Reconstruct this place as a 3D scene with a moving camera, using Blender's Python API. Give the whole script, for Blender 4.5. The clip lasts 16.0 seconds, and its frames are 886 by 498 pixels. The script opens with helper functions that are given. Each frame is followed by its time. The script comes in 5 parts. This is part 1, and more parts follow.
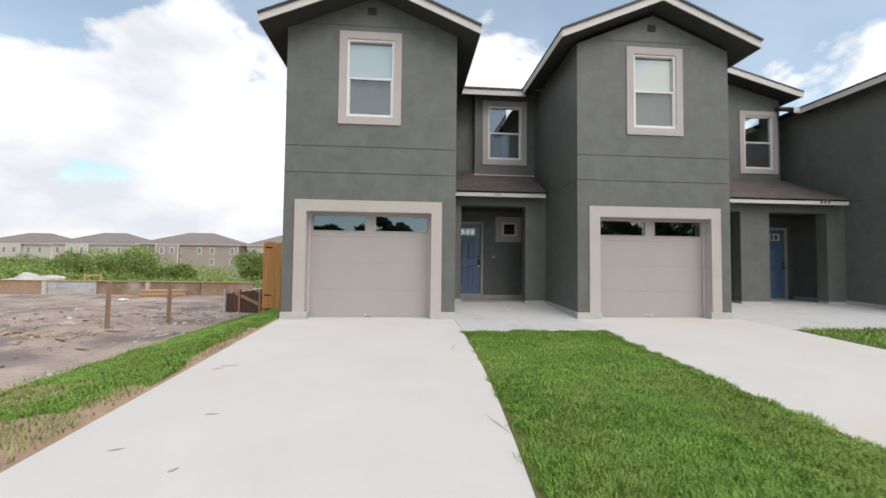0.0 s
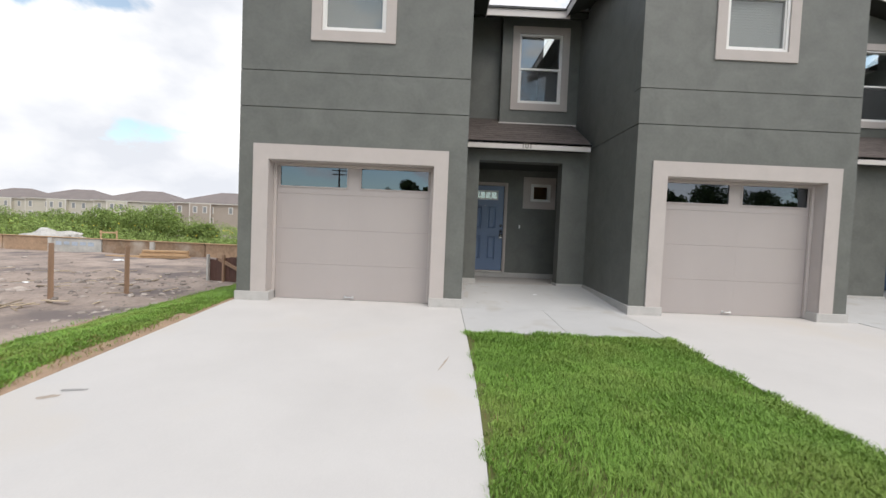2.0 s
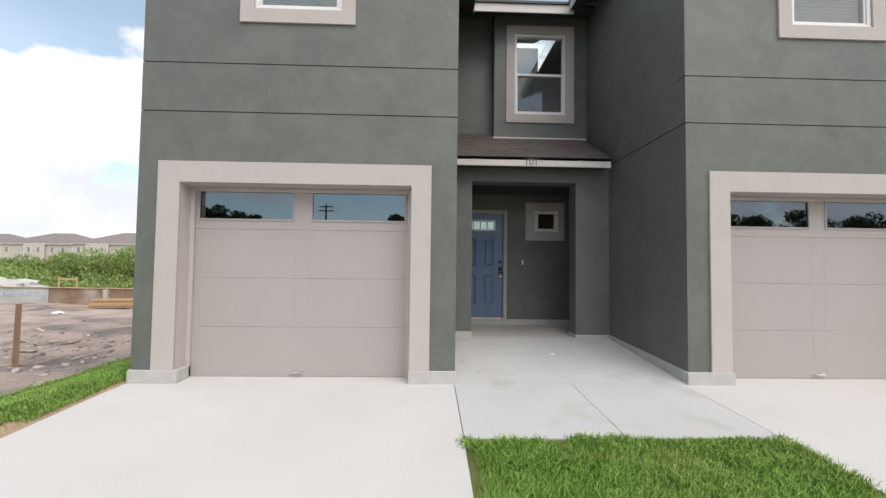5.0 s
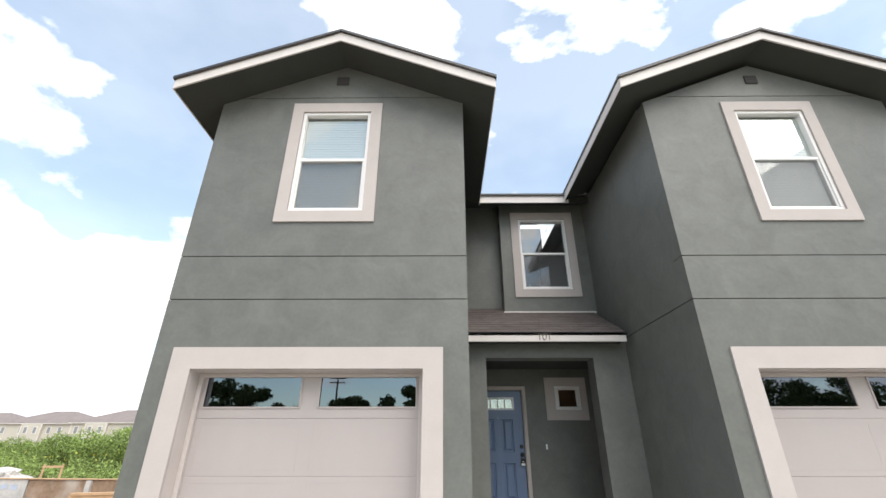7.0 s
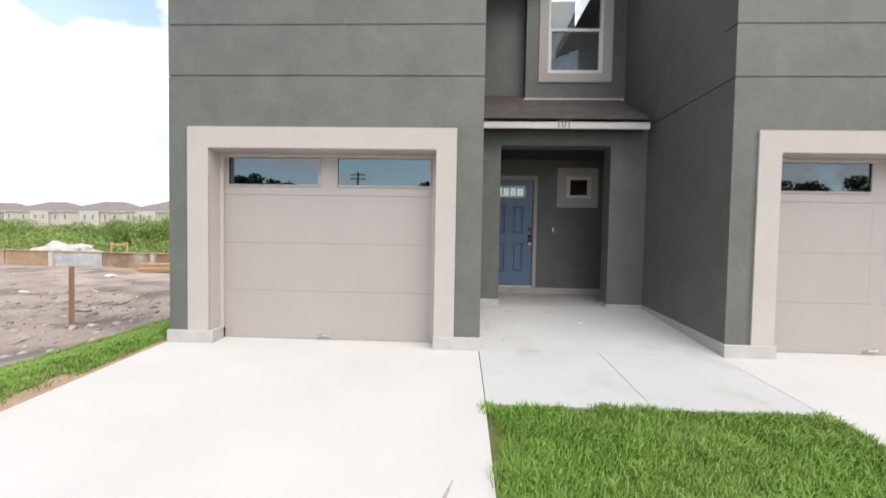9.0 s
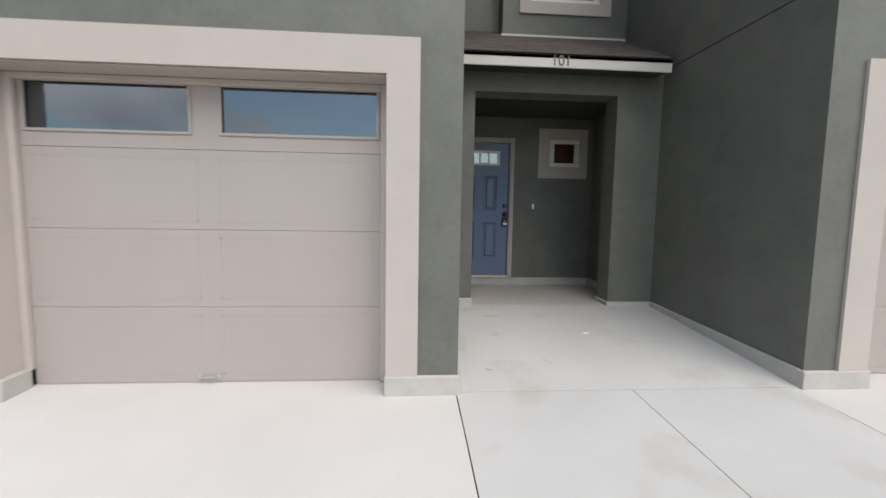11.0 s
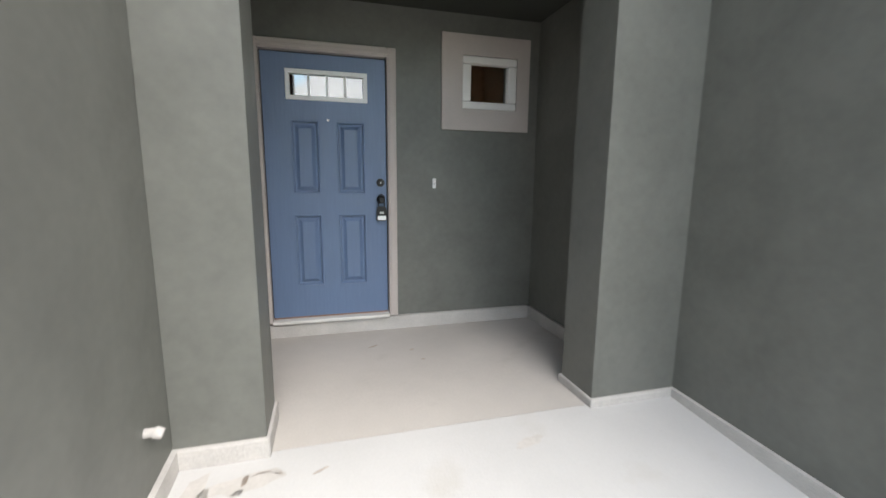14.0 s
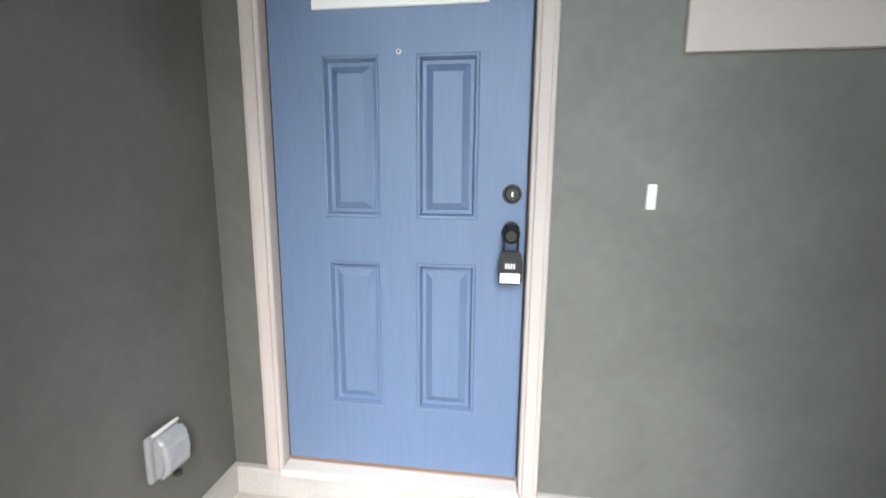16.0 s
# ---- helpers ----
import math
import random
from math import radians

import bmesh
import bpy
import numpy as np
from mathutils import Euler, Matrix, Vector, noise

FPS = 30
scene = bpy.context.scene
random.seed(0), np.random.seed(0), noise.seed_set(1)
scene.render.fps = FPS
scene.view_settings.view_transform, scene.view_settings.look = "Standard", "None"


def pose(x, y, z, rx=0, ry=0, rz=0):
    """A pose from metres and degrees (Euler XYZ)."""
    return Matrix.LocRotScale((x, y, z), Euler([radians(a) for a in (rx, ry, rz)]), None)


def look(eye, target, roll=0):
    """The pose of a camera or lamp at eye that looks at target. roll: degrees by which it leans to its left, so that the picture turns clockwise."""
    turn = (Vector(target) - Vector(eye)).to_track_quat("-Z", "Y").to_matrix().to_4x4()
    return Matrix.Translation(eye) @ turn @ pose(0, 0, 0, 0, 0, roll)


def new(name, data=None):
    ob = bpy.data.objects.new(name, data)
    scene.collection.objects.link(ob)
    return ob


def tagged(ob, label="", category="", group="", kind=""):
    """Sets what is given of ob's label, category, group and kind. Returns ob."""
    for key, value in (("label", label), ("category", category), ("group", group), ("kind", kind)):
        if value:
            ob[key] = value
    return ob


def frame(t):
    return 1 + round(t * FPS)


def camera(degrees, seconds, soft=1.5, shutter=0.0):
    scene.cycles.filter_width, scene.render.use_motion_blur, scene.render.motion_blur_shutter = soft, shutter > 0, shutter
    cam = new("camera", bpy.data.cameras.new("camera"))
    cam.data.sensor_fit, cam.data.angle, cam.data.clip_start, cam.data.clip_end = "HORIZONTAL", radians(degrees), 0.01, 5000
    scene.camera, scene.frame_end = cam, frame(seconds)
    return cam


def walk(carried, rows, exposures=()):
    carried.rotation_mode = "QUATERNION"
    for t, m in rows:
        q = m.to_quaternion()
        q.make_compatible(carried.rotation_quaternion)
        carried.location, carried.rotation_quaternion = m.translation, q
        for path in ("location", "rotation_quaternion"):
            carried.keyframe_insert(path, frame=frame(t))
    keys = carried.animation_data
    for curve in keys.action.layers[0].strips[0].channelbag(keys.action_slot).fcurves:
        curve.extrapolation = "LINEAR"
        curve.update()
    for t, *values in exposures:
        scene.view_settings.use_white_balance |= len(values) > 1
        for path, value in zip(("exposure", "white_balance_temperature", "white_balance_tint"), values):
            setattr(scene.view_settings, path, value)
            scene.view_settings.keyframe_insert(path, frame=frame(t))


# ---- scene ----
cam = camera(92.8, 16.0, shutter=0.4)
PATH = [
    (0, (-0.063, -0.307, 1.068), (0.102, 1.685, 1.151), 0.6),
    (0.5, (0.085, 0.28, 1.084), (0.217, 2.275, 1.099), 0.9),
    (1, (0.215, 0.808, 1.101), (0.344, 2.804, 1.1), 1.0),
    (1.5, (0.362, 1.337, 1.126), (0.511, 3.331, 1.07), 0.2),
    (2, (0.507, 1.848, 1.153), (0.534, 3.846, 1.075), 2.4),
    (2.5, (0.558, 2.346, 1.186), (0.647, 4.344, 1.157), 1.5),
    (3, (0.579, 2.766, 1.219), (0.62, 4.766, 1.214), 0.8),
    (3.5, (0.577, 3.158, 1.265), (0.6, 5.157, 1.287), 2.2),
    (3.7, (0.55, 3.295, 1.264), (0.627, 5.293, 1.306), 0.9),
    (5.8, (0.668, 3.726, 1.307), (0.687, 5.721, 1.439), 0.1),
    (6, (0.673, 3.72, 1.319), (0.673, 5.7, 1.605), -0.0),
    (6.5, (0.652, 3.701, 1.398), (0.649, 5.593, 2.047), -0.2),
    (7, (0.655, 3.677, 1.435), (0.644, 5.494, 2.27), -0.0),
    (7.5, (0.655, 3.695, 1.411), (0.639, 5.545, 2.173), -0.3),
    (8, (0.646, 3.711, 1.381), (0.647, 5.649, 1.878), -0.3),
    (8.5, (0.682, 3.729, 1.313), (0.668, 5.722, 1.472), 0.5),
    (9, (0.686, 3.784, 1.257), (0.603, 5.781, 1.186), 1.0),
    (9.2, (0.686, 3.837, 1.251), (0.585, 5.829, 1.102), 1.1),
    (11.3, (0.576, 5.87, 1.293), (0.826, 7.844, 1.093), -0.3),
    (11.5, (0.585, 6.101, 1.299), (0.923, 8.06, 1.077), -1.6),
    (12, (0.698, 6.626, 1.317), (1.16, 8.558, 1.086), 0.2),
    (12.5, (0.895, 7.154, 1.345), (1.582, 9.021, 1.134), -1.5),
    (13, (1.157, 7.615, 1.363), (1.813, 9.493, 1.162), -0.4),
    (13.5, (1.374, 8.053, 1.369), (1.964, 9.947, 1.112), 1.1),
    (14, (1.588, 8.55, 1.402), (2.112, 10.453, 1.078), 0.5),
    (14.5, (1.808, 9.038, 1.46), (2.026, 10.994, 1.108), 1.2),
    (15, (1.87, 9.576, 1.45), (1.884, 11.543, 1.087), -0.3),
    (15.5, (1.951, 10.08, 1.415), (1.862, 12.05, 1.08), -0.8),
    (16, (1.975, 10.561, 1.422), (1.714, 12.517, 1.097), 0.5),
]
walk(cam, [(t, look(eye, target, roll)) for t, eye, target, roll in PATH],
     [(0.0, 0.1), (2.0, 0.15), (3.5, 0.3), (6.0, 0.27), (6.5, 0.48), (7.0, 0.72), (9.0, 0.55), (11.5, 0.28), (12.5, 0.35), (13.0, 0.85), (13.5, 1.3), (14.0, 1.6), (15.0, 2.3), (16.0, 2.95)])

# ---- world, sun ----
world = bpy.data.worlds.new("sky")
scene.world = world
world.use_nodes = True
wn, wl = world.node_tree.nodes, world.node_tree.links
wn.clear()
SUN_EL, SUN_AZ = radians(56), radians(150)   # azimuth clockwise from +y


def wnode(kind, **kw):
    n = wn.new(kind)
    for k, v in kw.items():
        n.inputs[k].default_value = v
    return n


sky = wn.new("ShaderNodeTexSky")
sky.sky_type, sky.sun_disc, sky.sun_elevation, sky.sun_rotation = "NISHITA", False, SUN_EL, SUN_AZ
sky.air_density, sky.dust_density, sky.ozone_density = 1.0, 0.4, 0.6
coord = wn.new("ShaderNodeTexCoord")
mapping = wn.new("ShaderNodeMapping")
mapping.inputs["Scale"].default_value = (1.0, 1.0, 1.75)
mapping.inputs["Location"].default_value = (1.35, 0.72, 0.4)
wl.new(coord.outputs["Generated"], mapping.inputs["Vector"])
puffs = wnode("ShaderNodeTexNoise", Scale=2.5, Detail=8.0, Roughness=0.52, Distortion=0.12)
wl.new(mapping.outputs[0], puffs.inputs["Vector"])
# a broken cloud field: banked up over the lot ahead, loose puffs overhead and behind
split = wn.new("ShaderNodeSeparateXYZ")
wl.new(coord.outputs["Generated"], split.inputs[0])
ahead = wn.new("ShaderNodeMapRange")
for k, v in (("From Min", -0.5), ("From Max", 0.4), ("To Min", 0.5), ("To Max", 1.0)):
    ahead.inputs[k].default_value = v
wl.new(split.outputs["Y"], ahead.inputs["Value"])
low = wn.new("ShaderNodeMapRange")
for k, v in (("From Min", 0.18), ("From Max", 0.58), ("To Min", 0.17), ("To Max", 0.0)):
    low.inputs[k].default_value = v
wl.new(split.outputs["Z"], low.inputs["Value"])
bank = wn.new("ShaderNodeMath")
bank.operation = "MULTIPLY"
wl.new(low.outputs[0], bank.inputs[0])
wl.new(ahead.outputs[0], bank.inputs[1])
thick = wn.new("ShaderNodeMath")
thick.operation = "ADD"
wl.new(puffs.outputs["Fac"], thick.inputs[0])
wl.new(bank.outputs[0], thick.inputs[1])
cover = wn.new("ShaderNodeValToRGB")
cover.color_ramp.elements[0].position, cover.color_ramp.elements[1].position = 0.515, 0.565
wl.new(thick.outputs[0], cover.inputs["Fac"])
either = wn.new("ShaderNodeMath")
either.operation = "MAXIMUM"
either.inputs[1].default_value = 0.24
wl.new(cover.outputs["Color"], either.inputs[0])
shade = wnode("ShaderNodeTexNoise", Scale=3.2, Detail=6.0)
wl.new(mapping.outputs[0], shade.inputs["Vector"])
cloudcol = wn.new("ShaderNodeValToRGB")
cloudcol.color_ramp.elements[0].position, cloudcol.color_ramp.elements[0].color = 0.36, (0.66, 0.68, 0.73, 1)
cloudcol.color_ramp.elements[1].position, cloudcol.color_ramp.elements[1].color = 0.60, (1.0, 0.99, 0.985, 1)
wl.new(shade.outputs["Fac"], cloudcol.inputs["Fac"])
bg_sky = wnode("ShaderNodeBackground", Strength=0.15)
clear = wn.new("ShaderNodeMix")
clear.data_type, clear.blend_type = "RGBA", "MULTIPLY"
clear.inputs["Factor"].default_value, clear.inputs["B"].default_value = 1.0, (1.24, 1.28, 1.14, 1)
wl.new(sky.outputs[0], clear.inputs["A"])
wl.new(clear.outputs["Result"], bg_sky.inputs["Color"])
bg_cloud = wnode("ShaderNodeBackground", Strength=1.14)
wl.new(cloudcol.outputs["Color"], bg_cloud.inputs["Color"])
mixsky = wn.new("ShaderNodeMixShader")
wl.new(either.outputs[0], mixsky.inputs["Fac"])
wl.new(bg_sky.outputs[0], mixsky.inputs[1])
wl.new(bg_cloud.outputs[0], mixsky.inputs[2])
wout = wn.new("ShaderNodeOutputWorld")
wl.new(mixsky.outputs[0], wout.inputs[0])

sun_data = bpy.data.lights.new("sun", "SUN")
sun_data.energy, sun_data.angle, sun_data.color = 2.6, radians(60), (1.0, 0.94, 0.87)
sun = new("sun", sun_data)
sun.matrix_world = look((0, 0, 30), (-math.sin(SUN_AZ) * math.cos(SUN_EL), -math.cos(SUN_AZ) * math.cos(SUN_EL), 30 - math.sin(SUN_EL)))


# ---- materials ----
def material(name, color, rough=0.7, metal=0.0, vary=0.12, scale=3.0, grain=60.0, bump=0.15, grain_bump=0.3, stain=None,
             stain_scale=0.6, stain_at=0.55, stain_soft=0.12, stretch=(1, 1, 1), random_value=0.0, spec=0.5, per_island=0.0, swirl=0.0, detail=6.0):
    """A surface with two scales of variation, optional stains and fine relief, in metres."""
    m = bpy.data.materials.new(name)
    m.use_nodes = True
    nt = m.node_tree
    n, l = nt.nodes, nt.links
    p = n["Principled BSDF"]
    p.inputs["Roughness"].default_value, p.inputs["Metallic"].default_value = rough, metal
    p.inputs["Specular IOR Level"].default_value = spec
    geo = n.new("ShaderNodeNewGeometry")
    mp = n.new("ShaderNodeMapping")
    mp.inputs["Scale"].default_value = stretch
    l.new(geo.outputs["Position"], mp.inputs["Vector"])
    big = n.new("ShaderNodeTexNoise")
    big.inputs["Scale"].default_value, big.inputs["Detail"].default_value, big.inputs["Roughness"].default_value = scale, detail, 0.6
    big.inputs["Distortion"].default_value = swirl
    l.new(mp.outputs[0], big.inputs["Vector"])
    fine = n.new("ShaderNodeTexNoise")
    fine.inputs["Scale"].default_value, fine.inputs["Detail"].default_value = grain, 4
    l.new(mp.outputs[0], fine.inputs["Vector"])
    add = n.new("ShaderNodeMath")
    add.operation = "MULTIPLY_ADD"
    add.inputs[1].default_value = 0.5
    l.new(fine.outputs["Fac"], add.inputs[0])
    l.new(big.outputs["Fac"], add.inputs[2])
    rng = n.new("ShaderNodeMapRange")
    rng.inputs["From Min"].default_value, rng.inputs["From Max"].default_value = 0.45, 1.05
    rng.inputs["To Min"].default_value, rng.inputs["To Max"].default_value = 1 - vary, 1 + vary
    l.new(add.outputs[0], rng.inputs["Value"])
    hsv = n.new("ShaderNodeHueSaturation")
    hsv.inputs["Color"].default_value = (*color, 1)
    last = rng.outputs[0]
    if random_value or per_island:
        src = n.new("ShaderNodeObjectInfo").outputs["Random"] if random_value else geo.outputs["Random Per Island"]
        amount = random_value or per_island
        r2 = n.new("ShaderNodeMapRange")
        r2.inputs["To Min"].default_value, r2.inputs["To Max"].default_value = 1 - amount, 1 + amount
        l.new(src, r2.inputs["Value"])
        mul = n.new("ShaderNodeMath")
        mul.operation = "MULTIPLY"
        l.new(last, mul.inputs[0])
        l.new(r2.outputs[0], mul.inputs[1])
        last = mul.outputs[0]
    l.new(last, hsv.inputs["Value"])
    out = hsv.outputs["Color"]
    if stain:
        sn = n.new("ShaderNodeTexNoise")
        sn.inputs["Scale"].default_value, sn.inputs["Detail"].default_value = stain_scale, 5
        l.new(geo.outputs["Position"], sn.inputs["Vector"])
        sr = n.new("ShaderNodeMapRange")
        sr.inputs["From Min"].default_value, sr.inputs["From Max"].default_value = stain_at, stain_at + stain_soft
        l.new(sn.outputs["Fac"], sr.inputs["Value"])
        mix = n.new("ShaderNodeMix")
        mix.data_type = "RGBA"
        mix.inputs["B"].default_value = (*stain, 1)
        l.new(sr.outputs[0], mix.inputs["Factor"])
        l.new(out, mix.inputs["A"])
        out = mix.outputs["Result"]
    l.new(out, p.inputs["Base Color"])
    if bump or grain_bump:
        b1 = n.new("ShaderNodeBump")
        b1.inputs["Strength"].default_value, b1.inputs["Distance"].default_value = bump, 0.02
        l.new(big.outputs["Fac"], b1.inputs["Height"])
        b2 = n.new("ShaderNodeBump")
        b2.inputs["Strength"].default_value, b2.inputs["Distance"].default_value = grain_bump, 0.004
        l.new(fine.outputs["Fac"], b2.inputs["Height"])
        l.new(b1.outputs[0], b2.inputs["Normal"])
        l.new(b2.outputs[0], p.inputs["Normal"])
    return m


def glass_material(name, gloss=0.1, tint=(0.90, 0.93, 0.92), coat=(1.0, 1.0, 1.0)):
    """Coated window glass: clear, with a strong sharp reflection."""
    m = bpy.data.materials.new(name)
    m.use_nodes = True
    n, l = m.node_tree.nodes, m.node_tree.links
    n.remove(n["Principled BSDF"])
    clear, shiny, mix = n.new("ShaderNodeBsdfTransparent"), n.new("ShaderNodeBsdfGlossy"), n.new("ShaderNodeMixShader")
    clear.inputs["Color"].default_value = (*tint, 1)
    shiny.inputs["Roughness"].default_value = 0.0
    shiny.inputs["Color"].default_value = (*coat, 1)
    facing, power, gain = n.new("ShaderNodeLayerWeight"), n.new("ShaderNodeMath"), n.new("ShaderNodeMath")
    power.operation, power.inputs[1].default_value = "POWER", 4.0
    gain.operation, gain.inputs[1].default_value, gain.inputs[2].default_value = "MULTIPLY_ADD", 1.0 - gloss, gloss
    l.new(facing.outputs["Facing"], power.inputs[0])
    l.new(power.outputs[0], gain.inputs[0])
    l.new(gain.outputs[0], mix.inputs["Fac"])
    l.new(clear.outputs[0], mix.inputs[1])
    l.new(shiny.outputs[0], mix.inputs[2])
    l.new(mix.outputs[0], n["Material Output"].inputs["Surface"])
    return m


STUCCO = material("green_grey_stucco", (0.127, 0.129, 0.116), rough=0.5, vary=0.16, scale=2.6, grain=24, bump=0.42, grain_bump=0.03, spec=0.45, swirl=0.5, detail=2.2)
TRIM = material("greige_stucco_trim", (0.46, 0.41, 0.385), rough=0.75, vary=0.05, scale=4, grain=70, bump=0.08, grain_bump=0.2, spec=0.3)
GARAGE = material("greige_door_paint", (0.375, 0.332, 0.316), rough=0.55, vary=0.035, scale=2, grain=120, bump=0.03, grain_bump=0.06, stretch=(1, 1, 0.3))
CONCRETE = material("pale_concrete", (0.525, 0.502, 0.482), rough=0.85, vary=0.06, scale=1.1, grain=90, bump=0.05, grain_bump=0.25,
                    stain=(0.50, 0.455, 0.40), stain_scale=0.55, stain_at=0.56, stain_soft=0.2, spec=0.25)
WALK = material("bright_walk_concrete", (0.475, 0.466, 0.457), rough=0.85, vary=0.06, scale=1.6, grain=90, bump=0.05, grain_bump=0.25,
                stain=(0.40, 0.37, 0.33), stain_scale=1.7, stain_at=0.58, stain_soft=0.2, spec=0.25)
PORCHCON = material("warm_porch_concrete", (0.455, 0.425, 0.395), rough=0.85, vary=0.08, scale=1.8, grain=90, bump=0.05, grain_bump=0.25,
                    stain=(0.36, 0.325, 0.29), stain_scale=1.6, stain_at=0.62, stain_soft=0.15, spec=0.25)
CURB = material("grey_foundation_concrete", (0.44, 0.42, 0.40), rough=0.9, vary=0.14, scale=5, grain=80, bump=0.25, grain_bump=0.4, spec=0.2)
# dark green paint, taken darker so porch ceilings carry some recess shade
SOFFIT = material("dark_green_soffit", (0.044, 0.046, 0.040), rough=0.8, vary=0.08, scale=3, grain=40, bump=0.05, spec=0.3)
FASCIA = material("pale_fascia_board", (0.60, 0.555, 0.525), rough=0.6, vary=0.05, scale=4, grain=60, bump=0.03, grain_bump=0.1)
SHINGLE = material("brown_grey_shingles", (0.105, 0.088, 0.082), rough=0.95, vary=0.25, scale=6, grain=220, bump=0.1, grain_bump=0.6, random_value=0.12, spec=0.2)
DRIP = material("black_drip_edge", (0.02, 0.02, 0.022), rough=0.5, vary=0.05, bump=0, grain_bump=0)
VINYL = material("white_vinyl_frame", (0.72, 0.70, 0.68), rough=0.4, vary=0.02, bump=0, grain_bump=0.02)
BLIND = material("pale_blind_slats", (0.60, 0.61, 0.60), rough=0.6, vary=0.03, bump=0, grain_bump=0)
# near black: puts unlit-room darkness into the colour; vents and weatherstrips share it
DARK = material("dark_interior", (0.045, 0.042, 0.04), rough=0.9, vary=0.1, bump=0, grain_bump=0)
BROWNROOM = material("brown_interior", (0.30, 0.12, 0.045), rough=0.7, vary=0.3, scale=3, bump=0, grain_bump=0, stretch=(4, 4, 0.6))
GLASS = glass_material("window_glass", 0.15)
GARGLASS = glass_material("garage_glass", 0.17, (0.22, 0.23, 0.26), (0.80, 0.90, 1.0))
SCREEN = bpy.data.materials.new("insect_screen")
SCREEN.use_nodes = True
sn_, sl_ = SCREEN.node_tree.nodes, SCREEN.node_tree.links
mesh_mix, mesh_gap = sn_.new("ShaderNodeMixShader"), sn_.new("ShaderNodeBsdfTransparent")
mesh_mix.inputs["Fac"].default_value = 0.22
sn_["Principled BSDF"].inputs["Base Color"].default_value, sn_["Principled BSDF"].inputs["Roughness"].default_value = (0.09, 0.09, 0.095, 1), 0.6
sl_.new(mesh_gap.outputs[0], mesh_mix.inputs[1])
sl_.new(sn_["Principled BSDF"].outputs[0], mesh_mix.inputs[2])
sl_.new(mesh_mix.outputs[0], sn_["Material Output"].inputs["Surface"])
BLACK = material("black_metal", (0.02, 0.02, 0.021), rough=0.4, metal=0.6, vary=0.05, bump=0, grain_bump=0.05)
STEEL = material("bright_steel", (0.6, 0.6, 0.6), rough=0.3, metal=1.0, vary=0.05, bump=0, grain_bump=0)
PLASTIC = material("white_plastic", (0.8, 0.8, 0.8), rough=0.4, vary=0.02, bump=0, grain_bump=0)
CLOUDY = material("cloudy_clear_plastic", (0.36, 0.37, 0.385), rough=0.25, vary=0.06, bump=0, grain_bump=0.05)
DIRT = material("lot_dirt", (0.34, 0.275, 0.235), rough=0.95, vary=0.36, scale=0.9, grain=14, bump=0.8, grain_bump=1.0,
                stain=(0.185, 0.155, 0.145), stain_scale=0.75, stain_at=0.47, stain_soft=0.15, spec=0.1)
SOIL = material("brown_lawn_soil", (0.33, 0.235, 0.165), rough=0.95, vary=0.3, scale=4, grain=60, bump=0.4, grain_bump=0.8, spec=0.1)
TURFSOIL = material("turf_thatch", (0.115, 0.125, 0.045), rough=0.95, vary=0.3, scale=4, grain=60, bump=0.4, grain_bump=0.8, spec=0.1)
GRASS = material("turf_blades", (0.175, 0.305, 0.05), rough=0.55, vary=0.2, scale=1.6, grain=8, bump=0, grain_bump=0, per_island=0.25, spec=0.3,
                 stain=(0.27, 0.335, 0.08), stain_scale=1.1, stain_at=0.46, stain_soft=0.4)
DRYGRASS = material("dry_blades", (0.23, 0.17, 0.075), rough=0.7, vary=0.25, scale=2, grain=10, bump=0, grain_bump=0, per_island=0.3, spec=0.2)
LEAF = material("weed_leaves", (0.20, 0.275, 0.075), rough=0.6, vary=0.45, scale=0.22, grain=2, bump=0, grain_bump=0, per_island=0.35, spec=0.2)
DARKLEAF = material("tree_leaves", (0.05, 0.075, 0.025), rough=0.6, vary=0.3, scale=0.3, grain=2, bump=0, grain_bump=0, per_island=0.3, spec=0.2)
BARK = material("grey_bark", (0.11, 0.085, 0.065), rough=0.95, vary=0.3, scale=5, grain=30, bump=0.5)
CEDAR = material("new_cedar", (0.46, 0.21, 0.06), rough=0.7, vary=0.2, scale=3, grain=40, bump=0.1, grain_bump=0.4, stretch=(6, 6, 0.5), random_value=0.1)
PINE = material("raw_pine", (0.46, 0.30, 0.17), rough=0.8, vary=0.2, scale=3, grain=40, bump=0.1, grain_bump=0.3, stretch=(1, 4, 4))
STAKE = material("weathered_stake", (0.27, 0.17, 0.11), rough=0.85, vary=0.25, scale=4, grain=40, bump=0.2, grain_bump=0.4, stretch=(5, 5, 0.6))
BROWNFENCE = material("dark_stained_boards", (0.085, 0.04, 0.03), rough=0.8, vary=0.3, scale=4, grain=40, bump=0.1, stretch=(5, 5, 0.6), random_value=0.2)
FARWALL = material("far_siding", (0.33, 0.28, 0.235), rough=0.85, vary=0.08, scale=0.5, grain=4, bump=0, grain_bump=0)
FARPALE = material("far_pale_siding", (0.47, 0.44, 0.37), rough=0.85, vary=0.06, scale=0.5, grain=4, bump=0, grain_bump=0)
FARROOF = material("far_shingles", (0.20, 0.17, 0.16), rough=0.95, vary=0.12, scale=0.6, grain=6, bump=0, grain_bump=0)
FARTRIM = material("far_white_trim", (0.60, 0.57, 0.53), rough=0.7, vary=0.03, bump=0, grain_bump=0)
FARGLASS = material("far_window_glass", (0.22, 0.23, 0.24), rough=0.1, vary=0.05, bump=0, grain_bump=0)
